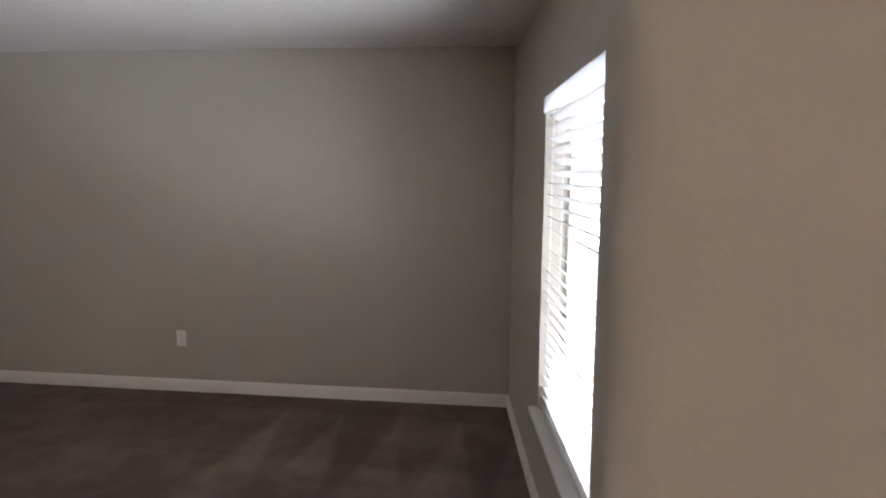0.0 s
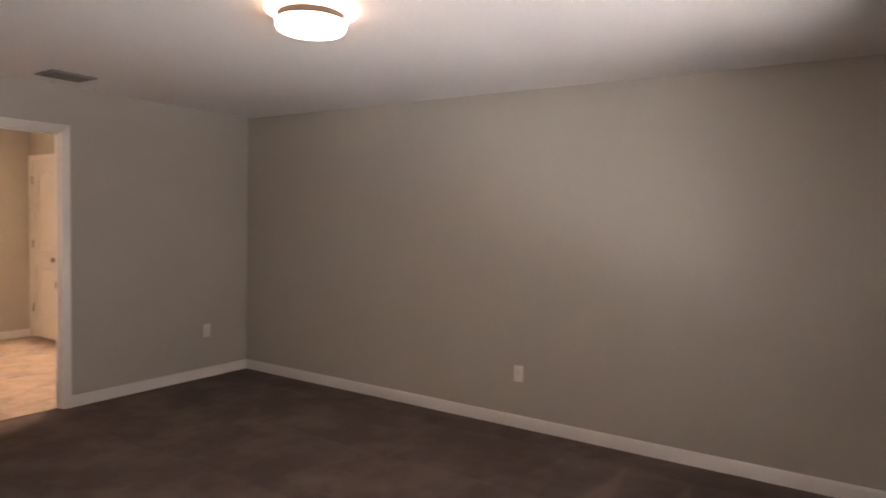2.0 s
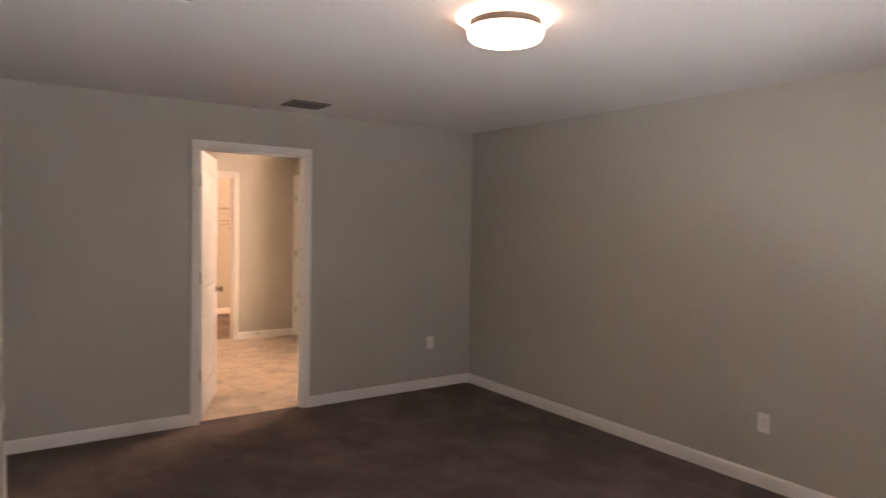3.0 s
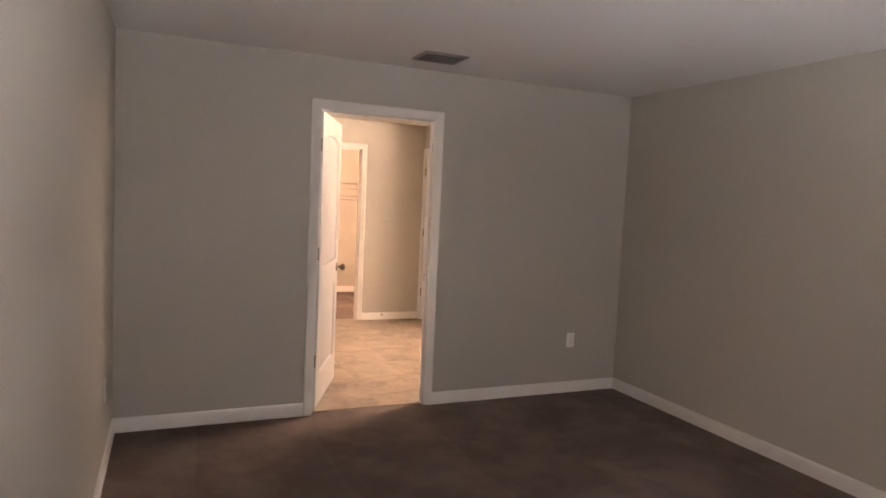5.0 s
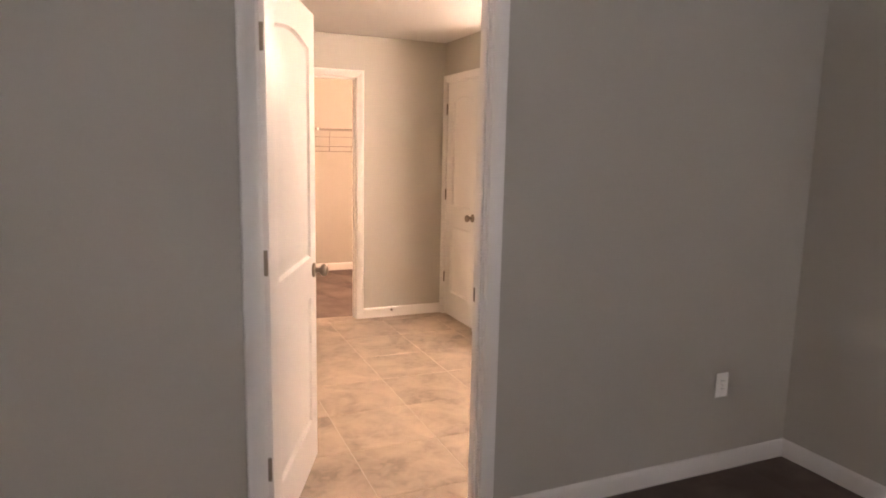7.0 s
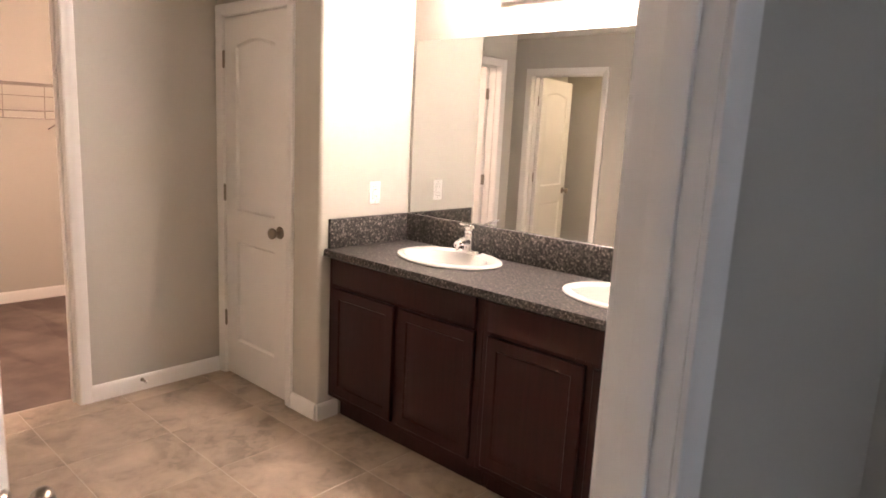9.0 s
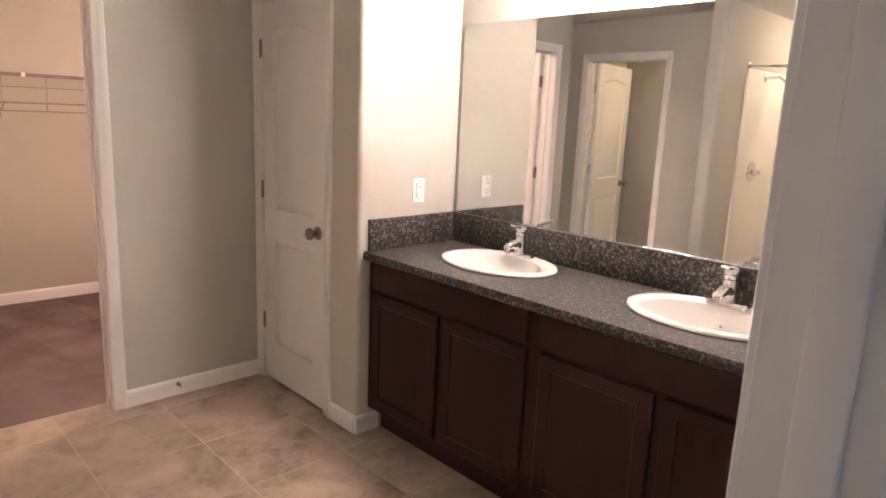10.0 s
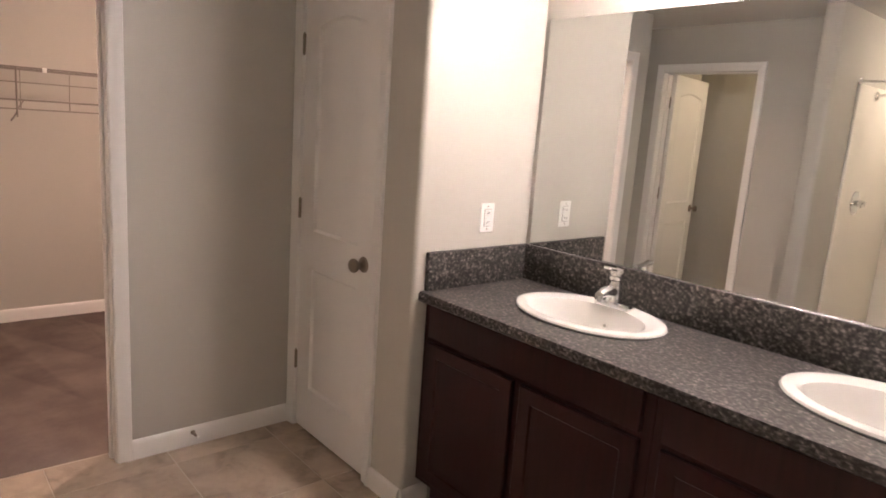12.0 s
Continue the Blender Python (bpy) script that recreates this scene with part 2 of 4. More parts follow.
# ---- mesh helpers ----
def box(bm, x0, x1, y0, y1, z0, z1):
    v = bmesh.ops.create_cube(bm, size=1)["verts"]
    bmesh.ops.scale(bm, vec=(x1 - x0, y1 - y0, z1 - z0), verts=v)
    bmesh.ops.translate(bm, vec=((x0 + x1) / 2, (y0 + y1) / 2, (z0 + z1) / 2), verts=v)
    return v


def bevel(bm, width, segments=2, edges=None):
    bmesh.ops.bevel(bm, geom=edges or bm.edges[:], offset=width, segments=segments, affect="EDGES", profile=0.5, clamp_overlap=True)


def rounded(x0, x1, y0, y1, z0, z1, r=0.003, segments=2):
    bm = bmesh.new()
    box(bm, x0, x1, y0, y1, z0, z1)
    bevel(bm, r, segments)
    return bm


def rod(bm, a, b, r, segments=12, r2=None):
    a, b = Vector(a), Vector(b)
    m = Matrix.Translation((a + b) / 2) @ (b - a).to_track_quat("Z", "Y").to_matrix().to_4x4()
    bmesh.ops.create_cone(bm, cap_ends=True, segments=segments, radius1=r, radius2=r if r2 is None else r2, depth=(b - a).length, matrix=m)


def lathe(profile, segments=28, sx=1.0, sy=1.0):
    """A turned shape about z; profile: (radius, z) from one end to the other."""
    bm = bmesh.new()
    rings = []
    for r, z in profile:
        rings.append([bm.verts.new((sx * r * math.cos(2 * math.pi * i / segments), sy * r * math.sin(2 * math.pi * i / segments), z)) for i in range(segments)])
    for p, q in zip(rings, rings[1:]):
        for i in range(segments):
            j = (i + 1) % segments
            bm.faces.new((p[i], p[j], q[j], q[i]))
    for ring, flip in ((rings[0], True), (rings[-1], False)):
        bm.faces.new(ring[::-1] if flip else ring)
    bmesh.ops.recalc_face_normals(bm, faces=bm.faces)
    return bm


def finish(name, bm, mat, smooth=True):
    me = bpy.data.meshes.new(name)
    bm.normal_update()
    if smooth:
        for f in bm.faces:
            f.smooth = True
        for e in bm.edges:
            if len(e.link_faces) == 2 and e.calc_face_angle(0) > radians(38):
                e.smooth = False
    bm.to_mesh(me)
    bm.free()
    me.materials.append(mat)
    return me


def part(name, bm, mat, parent=None, label="", m=None):
    ob = new(name, bm if isinstance(bm, bpy.types.Mesh) else finish(name, bm, mat))
    if parent:
        ob.parent = parent
    if m is not None:
        ob.matrix_basis = m
    if label:
        ob["label"] = label
    return ob


def thing(name, m, label, category, group="", kind=""):
    ob = new(name)
    ob.empty_display_size = 0.1
    ob.matrix_basis = m
    return tagged(ob, label, category, group, kind)


def setting(name, bm, mat, label, category, m=None):
    return tagged(part(name, bm, mat, None, "", m), label, category, kind="structure")


def slab(name, pieces, mat, label, category, m=None, round_at=(), radius=0.02):
    """A wall, floor or ceiling of boxes; upright edges at the points round_at get a bullnose."""
    bm = bmesh.new()
    for p in pieces:
        box(bm, *p)
    for x, y in round_at:
        es = [e for e in bm.edges if all(abs(v.co.x - x) < 1e-4 and abs(v.co.y - y) < 1e-4 for v in e.verts)]
        if es:
            bevel(bm, radius, 5, es)
    return setting(name, bm, mat, label, category, m)


# ---- large structure ----
WALL_LABEL = "greige painted drywall wall with faint texture"


def with_hole(a0, a1, h0, h1, top, z1):
    """Spans of a wall along one axis round a doorway."""
    return [(a0, h0, 0, z1), (h1, a1, 0, z1), (h0, h1, top, z1)]


# bedroom
slab("wall_north", [(a, b, 0, NORTH_T, c, d) for a, b, c, d in with_hole(-1.365, BATH_E + THICK, -0.02, DOOR_W + 0.02, 2.06, CEIL)], PAINT, WALL_LABEL, "wall")
slab("wall_east", [(EAST, EAST + THICK, -5.4, 0, 0, CEIL)], PAINT, WALL_LABEL, "wall")
slab("wall_west", [(-THICK, 0, JAMB_N, 0, 0, CEIL)], PAINT, "greige drywall wall ending in a rounded bullnose corner", "wall", pose(WEST, 0, 0, 0, 0, -0.55), round_at=((0, JAMB_N),), radius=0.03)
slab("wall_stub", [(STUB - THICK, STUB, -5.75, JAMB_S, 0, CEIL)], PAINT, "short greige drywall return with rounded bullnose corners", "wall", round_at=((STUB, JAMB_S), (STUB - THICK, JAMB_S)), radius=0.032)
L_END = 3.77
slab("wall_south", [(-0.2, WIN_A, 0, 0.16, 0, CEIL), (WIN_B, L_END, 0, 0.16, 0, CEIL), (WIN_A, WIN_B, 0, 0.16, 0, WIN_Z0), (WIN_A, WIN_B, 0, 0.16, WIN_Z1, CEIL)], PAINT, "greige drywall wall with a deep window recess", "wall", m=SOUTH)
# hall behind the camera
slab("wall_hall_west", [(-3.52, -3.4, -7.2, -3.2, 0, CEIL)], PAINT, WALL_LABEL, "wall")
slab("wall_hall_south", [(-3.4, STUB - THICK, -7.32, -7.2, 0, CEIL)], PAINT, WALL_LABEL, "wall")
slab("wall_hall_north", [(-3.4, WEST - THICK, JAMB_N, JAMB_N + THICK, 0, CEIL)], PAINT, WALL_LABEL, "wall")
slab("wall_hall_closer", [(STUB - THICK, STUB, -7.32, -5.75, 0, CEIL)], PAINT, WALL_LABEL, "wall")
# bathroom
slab("wall_bath_east", [(BATH_E, BATH_E + THICK, NORTH_T, FAR, 0, CEIL)], PAINT, WALL_LABEL, "wall")
LIN_A, LIN_B = 2.532, 3.142
slab("wall_linen", [(PART_X, PART_X + THICK, a, b, c, d) for a, b, c, d in with_hole(PART_Y, FAR, LIN_A - 0.02, LIN_B + 0.02, 2.06, CEIL)] + [(PART_X + THICK, BATH_E, PART_Y, PART_Y + THICK, 0, CEIL)], PAINT, "greige drywall closet wall with a rounded corner", "wall", round_at=((PART_X, PART_Y),), radius=0.02)
CLO_A, CLO_B = 0.61, 1.22
slab("wall_bath_north", [(a, b, FAR, FAR + THICK, c, d) for a, b, c, d in with_hole(JOG, BATH_E + THICK, CLO_A - 0.02, CLO_B + 0.02, 2.06, CEIL)], PAINT, WALL_LABEL, "wall")
WC_A, WC_B = 2.65, 3.387
slab("wall_toilet_east", [(WC_X - THICK, WC_X, a, b, c, d) for a, b, c, d in with_hole(PIER_N, WC_N, WC_A - 0.02, WC_B + 0.02, 2.06, CEIL)], PAINT, WALL_LABEL, "wall")
SHOWER_X = -0.12
slab("wall_pier", [(-1.3, PIER, PIER_S, PIER_N, 0, CEIL)], PAINT, "greige drywall partition ending in a rounded bullnose pier", "wall", round_at=((PIER, PIER_S), (PIER, PIER_N)), radius=0.028)
slab("wall_shower_west", [(-1.3, -1.18, NORTH_T, PIER_S, 0, CEIL)], PAINT, WALL_LABEL, "wall")
slab("wall_shower_south", [(-1.18, SHOWER_X, 0.78, 0.9, 0, CEIL), (SHOWER_X - THICK, SHOWER_X, NORTH_T, 0.78, 0, CEIL)], PAINT, WALL_LABEL, "wall")
slab("wall_toilet_west", [(-1.3, -1.18, PIER_N, WC_N, 0, CEIL)], PAINT, WALL_LABEL, "wall")
slab("wall_toilet_north", [(-1.3, JOG, WC_N, WC_N + THICK, 0, CEIL)], PAINT, WALL_LABEL, "wall")
# closet
slab("wall_closet_north", [(JOG, BATH_E + THICK, CLOSET_N, CLOSET_N + THICK, 0, CEIL)], PAINT, WALL_LABEL, "wall")
slab("wall_closet_west", [(JOG, JOG + THICK, FAR + THICK, CLOSET_N, 0, CEIL)], PAINT, WALL_LABEL, "wall")
slab("wall_closet_east", [(BATH_E, BATH_E + THICK, FAR + THICK, CLOSET_N, 0, CEIL)], PAINT, WALL_LABEL, "wall")
slab("ceiling", [(-3.6, 2.9, -7.5, 5.7, CEIL, CEIL + 0.15)], CEILING, "white lightly textured ceiling", "ceiling")


def carpet(name, x0, x1, y0, y1, label):
    """Carpet as a soft sheet with a slightly uneven surface."""
    bm = bmesh.new()
    nx, ny = max(2, int((x1 - x0) / 0.06)), max(2, int((y1 - y0) / 0.06))
    bmesh.ops.create_grid(bm, x_segments=nx, y_segments=ny, size=0.5)
    for v in bm.verts:
        x, y = x0 + (v.co.x + 0.5) * (x1 - x0), y0 + (v.co.y + 0.5) * (y1 - y0)
        v.co = (x, y, 0.004 * noise.noise((x * 5, y * 5, 0)) )
    return setting(name, bm, CARPET, label, "carpet")


TILE_Y0 = 0.045
carpet("floor_hall", -3.5, WEST - 0.06, -7.3, JAMB_N + 0.06, "dark taupe cut-pile carpet with vacuum marks")
carpet("floor_bedroom", WEST - 0.06, 2.62, -6.1, TILE_Y0, "dark taupe cut-pile carpet with vacuum marks")
carpet("floor_closet", JOG + 0.06, 2.7, FAR + 0.11, CLOSET_N + 0.05, "taupe cut-pile closet carpet with vacuum marks")
floor_bath = slab("floor_bathroom", [(-1.3, 2.72, TILE_Y0, FAR + 0.11, -0.12, -0.0016), (-1.3, JOG + 0.05, FAR + 0.11, WC_N + 0.06, -0.12, -0.0016)], GROUT, "beige grout bed under stone-look floor tiles", "floor")
slab("subfloor", [(-3.6, 2.9, -7.5, 5.7, -0.25, -0.125)], GROUT, "concrete slab under the floors", "floor")
setting("ground", rounded(-60, 60, -60, 60, -0.6, -0.4, 0.01), material("outdoor_ground", (0.40, 0.39, 0.37), 0.95, vary=0.2, scale=0.6), "plain pale concrete ground outside", "ground")


# ---- trim ----
def board(name, length, m, label="white painted baseboard", h=0.088, t=0.014):
    """A baseboard along local x, standing out to -y, with an eased top."""
    bm = bmesh.new()
    prof = [(0, 0), (-t, 0), (-t, h - 0.018), (-t * 0.75, h - 0.006), (-t * 0.35, h), (0, h)]
    a = [bm.verts.new((0, y, z)) for y, z in prof]
    b = [bm.verts.new((length, y, z)) for y, z in prof]
    for i in range(len(prof)):
        j = (i + 1) % len(prof)
        bm.faces.new((a[i], a[j], b[j], b[i]))
    bm.faces.new(a[::-1]); bm.faces.new(b)
    bmesh.ops.recalc_face_normals(bm, faces=bm.faces)
    return setting(name, bm, TRIM, label, "baseboard", m)


def run(x0, y0, x1, y1):
    """A baseboard from one floor point to another, the room on its right."""
    d = Vector((x1 - x0, y1 - y0, 0))
    board("baseboard", d.length, pose(x0, y0, 0, 0, 0, math.degrees(math.atan2(d.y, d.x))))


CAS = 0.057
run(WEST, 0, -CAS - 0.005, 0)
run(DOOR_W + CAS + 0.005, 0, EAST, 0)
run(EAST, 0, EAST, -5.24)
run(WEST - 0.034, JAMB_N + 0.03, WEST, 0)
run(-3.4, JAMB_N, WEST - 0.06, JAMB_N)
run(STUB - 0.02, JAMB_S, STUB - THICK + 0.02, JAMB_S)
run(STUB - THICK, JAMB_S - 0.02, STUB - THICK, -7.2)
board("baseboard", L_END, SOUTH)
run(CLO_B + CAS + 0.005, FAR, PART_X, FAR)
run(PART_X, LIN_A - CAS - 0.005, PART_X, PART_Y + 0.006)
run(PART_X - 0.008, PART_Y, PART_X + 0.125, PART_Y)
run(JOG, FAR, CLO_A - CAS - 0.005, FAR)
run(WC_X, PIER_N, WC_X, WC_A - CAS - 0.005)
run(WC_X, WC_B + CAS + 0.005, WC_X, WC_N)
run(WC_X, WC_N, JOG, WC_N)
run(JOG, WC_N, JOG, FAR)
run(SHOWER_X + 0.01, PIER_S, PIER - 0.03, PIER_S)
run(PIER, PIER_S + 0.03, PIER, PIER_N - 0.03)
run(PIER - 0.03, PIER_N, WC_X, PIER_N)
run(JOG + THICK, CLOSET_N, BATH_E, CLOSET_N)
run(JOG + THICK, FAR + 0.14, JOG + THICK, CLOSET_N)
run(BATH_E, CLOSET_N, BATH_E, FAR + THICK)
run(-1.18, WC_N, WC_X - THICK, WC_N)
run(-1.18, PIER_N, -1.18, WC_N)


def casing_profile(w=CAS):
    """Section of a moulded casing, wall side at y=0, standing out to -y, outer edge at x=w."""
    return [(0, 0), (0, -0.008), (0.006, -0.011), (0.030, -0.012), (0.040, -0.017), (w - 0.004, -0.018), (w, -0.014), (w, 0)]


def casing_mesh(w, h):
    """A three-sided mitred casing round an opening of width w and height h, on the plane y=0, out to -y."""
    out = []
    prof = casing_profile()
    paths = {"left": ((0, 0), (0, h), (-1, 0)), "right": ((w, 0), (w, h), (1, 0))}
    for side, (lo, hi, _) in paths.items():
        bm = bmesh.new()
        s = -1 if side == "left" else 1
        a = [bm.verts.new((lo[0] + s * (u + 0.004), y, 0)) for u, y in prof]
        b = [bm.verts.new((hi[0] + s * (u + 0.004), y, h + 0.004 + u)) for u, y in prof]
        for i in range(len(prof)):
            j = (i + 1) % len(prof)
            bm.faces.new((a[i], a[j], b[j], b[i]))
        bm.faces.new(a); bm.faces.new(b)
        bmesh.ops.recalc_face_normals(bm, faces=bm.faces)
        out.append(bm)
    bm = bmesh.new()
    a = [bm.verts.new((-(u + 0.004), y, h + 0.004 + u)) for u, y in prof]
    b = [bm.verts.new((w + u + 0.004, y, h + 0.004 + u)) for u, y in prof]
    for i in range(len(prof)):
        j = (i + 1) % len(prof)
        bm.faces.new((a[i], a[j], b[j], b[i]))
    bm.faces.new(a); bm.faces.new(b)
    bmesh.ops.recalc_face_normals(bm, faces=bm.faces)
    out.append(bm)
    return out


DOOR_H = 2.045


def door_frame(m, w, label, stop_y, depth=THICK, strike_side=0):
    """A jamb, stops and casings. Local x spans the opening, y runs through the wall from 0 to depth."""
    f = thing("door_frame", m, label, "door frame", kind="structure")
    for x0, x1 in ((-0.019, 0), (w, w + 0.019)):
        part("jamb", rounded(x0, x1, -0.001, depth + 0.001, 0, DOOR_H, 0.001, 1), TRIM, f)
    part("head_jamb", rounded(-0.019, w + 0.019, -0.001, depth + 0.001, DOOR_H, DOOR_H + 0.014, 0.001, 1), TRIM, f)
    for x0, x1 in ((0, 0.011), (w - 0.011, w)):
        part("door_stop_strip", rounded(x0, x1, stop_y, stop_y + 0.034, 0, DOOR_H - 0.011, 0.003), TRIM, f)
    part("door_stop_strip", rounded(0, w, stop_y, stop_y + 0.034, DOOR_H - 0.011, DOOR_H, 0.003), TRIM, f)
    for bm in casing_mesh(w, DOOR_H):
        part("casing", bm, TRIM, f)
    back = pose(0, depth, 0) @ Matrix.Diagonal((1, -1, 1, 1))
    for bm in casing_mesh(w, DOOR_H):
        bmesh.ops.transform(bm, matrix=back, verts=bm.verts)
        bmesh.ops.reverse_faces(bm, faces=bm.faces)
        part("casing", bm, TRIM, f)
    if strike_side:
        x = w if strike_side > 0 else 0
        s = -1 if strike_side > 0 else 1
        plate = part("strike_plate", rounded(min(x, x + s * 0.002), max(x, x + s * 0.002), stop_y + 0.036, stop_y + 0.066, 0.893, 0.95, 0.0008, 1), NICKEL, f, "bronze-toned strike plate")
        part("strike_hole", rounded(min(x, x + s * 0.0028), max(x, x + s * 0.0028), stop_y + 0.044, stop_y + 0.058, 0.905, 0.938, 0.0005, 1), SLOT, plate)
    return f


def arch_panel(bm, x0, x1, z0, z1, y0, s, rise=0.034, n=12):
    """A sunk door panel whose upper edge is a shallow arch, filling the field x0..x1, z0..z1."""

    def ring(i, d):
        a, b = x0 + i, x1 - i
        spring = z1 - rise
        pts = [(a, z0 + i), (b, z0 + i)]
        for k in range(n + 1):
            u = k / n
            pts.append((b + (a - b) * u, spring - i * 0.95 + rise * 0.93 * math.sin(math.pi * u)))
        return [bm.verts.new((x, y0 + s * d, z)) for x, z in pts]

    steps = [(0, 0), (0.002, 0.005), (0.011, 0.0125), (0.019, 0.0125), (0.052, 0.0015)]
    rings = [ring(i, d) for i, d in steps]
    for p, q in zip(rings, rings[1:]):
        for k in range(len(p)):
            m = (k + 1) % len(p)
            bm.faces.new((p[k], p[m], q[m], q[k]))
    bm.faces.new(rings[-1])
    top = [bm.verts.new((x1 + (x0 - x1) * k / n, y0, z1)) for k in range(n + 1)]
    for k in range(n):
        bm.faces.new((rings[0][2 + k], top[k], top[k + 1], rings[0][3 + k]))


def door_slab(w, h, t):
    """A moulded two-panel door: x from 0 to w, y from 0 to t."""
    bm = bmesh.new()
    stile, rails = 0.115, (0.0, 0.215, 0.80, 0.98, h - 0.125, h)
    xs = (0, stile, w - stile, w)

    def quad(*p):
        bm.faces.new([bm.verts.new(q) for q in p])

    for side in (0, 1):
        y0, s = (0, 1) if side == 0 else (t, -1)
        for i in range(3):
            for j in range(5):
                x0, x1, z0, z1 = xs[i], xs[i + 1], rails[j], rails[j + 1]
                if i == 1 and j == 3:
                    arch_panel(bm, x0, x1, z0, z1, y0, s)
                elif i == 1 and j == 1:
                    steps = [(0, 0), (0.002, 0.005), (0.011, 0.0125), (0.019, 0.0125), (0.052, 0.0015)]
                    for (i0, d0), (i1, d1) in zip(steps, steps[1:]):
                        o = [(x0 + i0, y0 + s * d0, z0 + i0), (x1 - i0, y0 + s * d0, z0 + i0), (x1 - i0, y0 + s * d0, z1 - i0), (x0 + i0, y0 + s * d0, z1 - i0)]
                        n = [(x0 + i1, y0 + s * d1, z0 + i1), (x1 - i1, y0 + s * d1, z0 + i1), (x1 - i1, y0 + s * d1, z1 - i1), (x0 + i1, y0 + s * d1, z1 - i1)]
                        for k in range(4):
                            q = (k + 1) % 4
                            quad(o[k], o[q], n[q], n[k])
                    quad(*n)
                else:
                    quad((x0, y0, z0), (x1, y0, z0), (x1, y0, z1), (x0, y0, z1))
    for j in range(5):
        for x in (0, w):
            quad((x, 0, rails[j]), (x, t, rails[j]), (x, t, rails[j + 1]), (x, 0, rails[j + 1]))
    for i in range(3):
        for z in (0, h):
            quad((xs[i], 0, z), (xs[i + 1], 0, z), (xs[i + 1], t, z), (xs[i], t, z))
    bmesh.ops.remove_doubles(bm, verts=bm.verts, dist=1e-5)
    bmesh.ops.recalc_face_normals(bm, faces=bm.faces)
    es = [e for e in bm.edges if all(min(abs(v.co.x), abs(v.co.x - w)) < 1e-5 for v in e.verts) and abs(e.verts[0].co.z - e.verts[1].co.z) > 0.05]
    bevel(bm, 0.0025, 2, es)
    return bm


KNOB = [(0.033, 0), (0.033, 0.004), (0.029, 0.009), (0.013, 0.012), (0.011, 0.026), (0.014, 0.032), (0.024, 0.037), (0.029, 0.046), (0.029, 0.054), (0.024, 0.062), (0.012, 0.067), (0.003, 0.068)]


def hinge(parent, m, leaves=True):
    """A butt hinge: knuckle along z with two leaves."""
    bm = bmesh.new()
    for i in range(3):
        rod(bm, (0, 0, -0.044 + i * 0.0295), (0, 0, -0.016 + i * 0.0295), 0.0065, 10)
    rod(bm, (0, 0, -0.049), (0, 0, 0.049), 0.0035, 8)
    h = part("hinge", bm, HINGE, parent, "brushed bronze-grey butt hinge", m)
    if not leaves:
        part("leaf", rounded(-0.004, 0.009, 0.0, 0.0042, -0.044, 0.044, 0.0008, 1), HINGE, h)
        return
    part("leaf", rounded(0.0, 0.032, -0.0015, 0.0015, -0.044, 0.044, 0.0008, 1), HINGE, h)
    part("leaf", rounded(-0.0015, 0.0015, -0.03, 0.0, -0.044, 0.044, 0.0008, 1), HINGE, h)


def door(name, m, w, label, knob_both=True, hinge_y=0.0, mirrored=False, hinges=True, leaves=True):
    """A door leaf hinged on local x=0, thickness along +y; hinge knuckles on the face hinge_y."""
    t, h = 0.035, 2.03
    d = thing(name, m, label, "door", kind="structure")
    part("door_slab", door_slab(w, h, t), DOOR, d, m=pose(0, 0, 0.012))
    part("door_knob", lathe(KNOB), NICKEL, d, "round antique nickel knob", pose(w - 0.062, 0, 0.925, 90, 0, 0))
    if knob_both:
        part("door_knob", lathe(KNOB), NICKEL, d, "round antique nickel knob", pose(w - 0.062, t, 0.925, -90, 0, 0))
    part("latch_plate", rounded(w - 0.0005, w + 0.0012, 0.006, t - 0.006, 0.897, 0.953, 0.0004, 1), NICKEL, d)
    if hinges:
        for z in (0.345, 1.085, 1.82):
            hinge(d, pose(-0.004, hinge_y - (0.0 if leaves else 0.0062), z), leaves)
    return d


# bedroom to bathroom: the leaf stands open into the bathroom
door_frame(pose(0, 0, 0), DOOR_W, "white painted door frame with moulded casing", 0.024, depth=NORTH_T, strike_side=1)
OPEN = 66.8
door("door_1", pose(0.004, NORTH_T - 0.002, 0, 0, 0, OPEN) @ pose(0.004, -0.035, 0), DOOR_W - 0.012, "white two-panel door standing open into the bathroom", hinge_y=0.035)
# linen closet, shut
door_frame(pose(PART_X, LIN_B, 0, 0, 0, -90), LIN_B - LIN_A, "white painted linen closet door frame", 0.045)
door("door_2", pose(PART_X + 0.004, LIN_B - 0.003, 0, 0, 0, -90), LIN_B - LIN_A - 0.006, "white two-panel linen closet door, shut", knob_both=False, leaves=False)
# walk-in closet, leaf swung into the closet
door_frame(pose(CLO_A, FAR, 0), CLO_B - CLO_A, "white painted walk-in closet door frame", 0.045)
door("door_3", pose(CLO_A + 0.004, FAR + 0.118, 0, 0, 0, 97) @ pose(0.004, -0.035, 0), CLO_B - CLO_A - 0.01, "white two-panel closet door swung open inwards", hinge_y=0.035)
# toilet room, leaf swung inwards
door_frame(pose(WC_X, WC_A, 0, 0, 0, 90), WC_B - WC_A, "white painted toilet room door frame", 0.045)
door("door_4", pose(WC_X - 0.118, WC_B - 0.004, 0, 0, 0, -90 - 99) @ pose(0.004, 0, 0), WC_B - WC_A - 0.01, "white two-panel toilet room door half open", hinge_y=0.0)


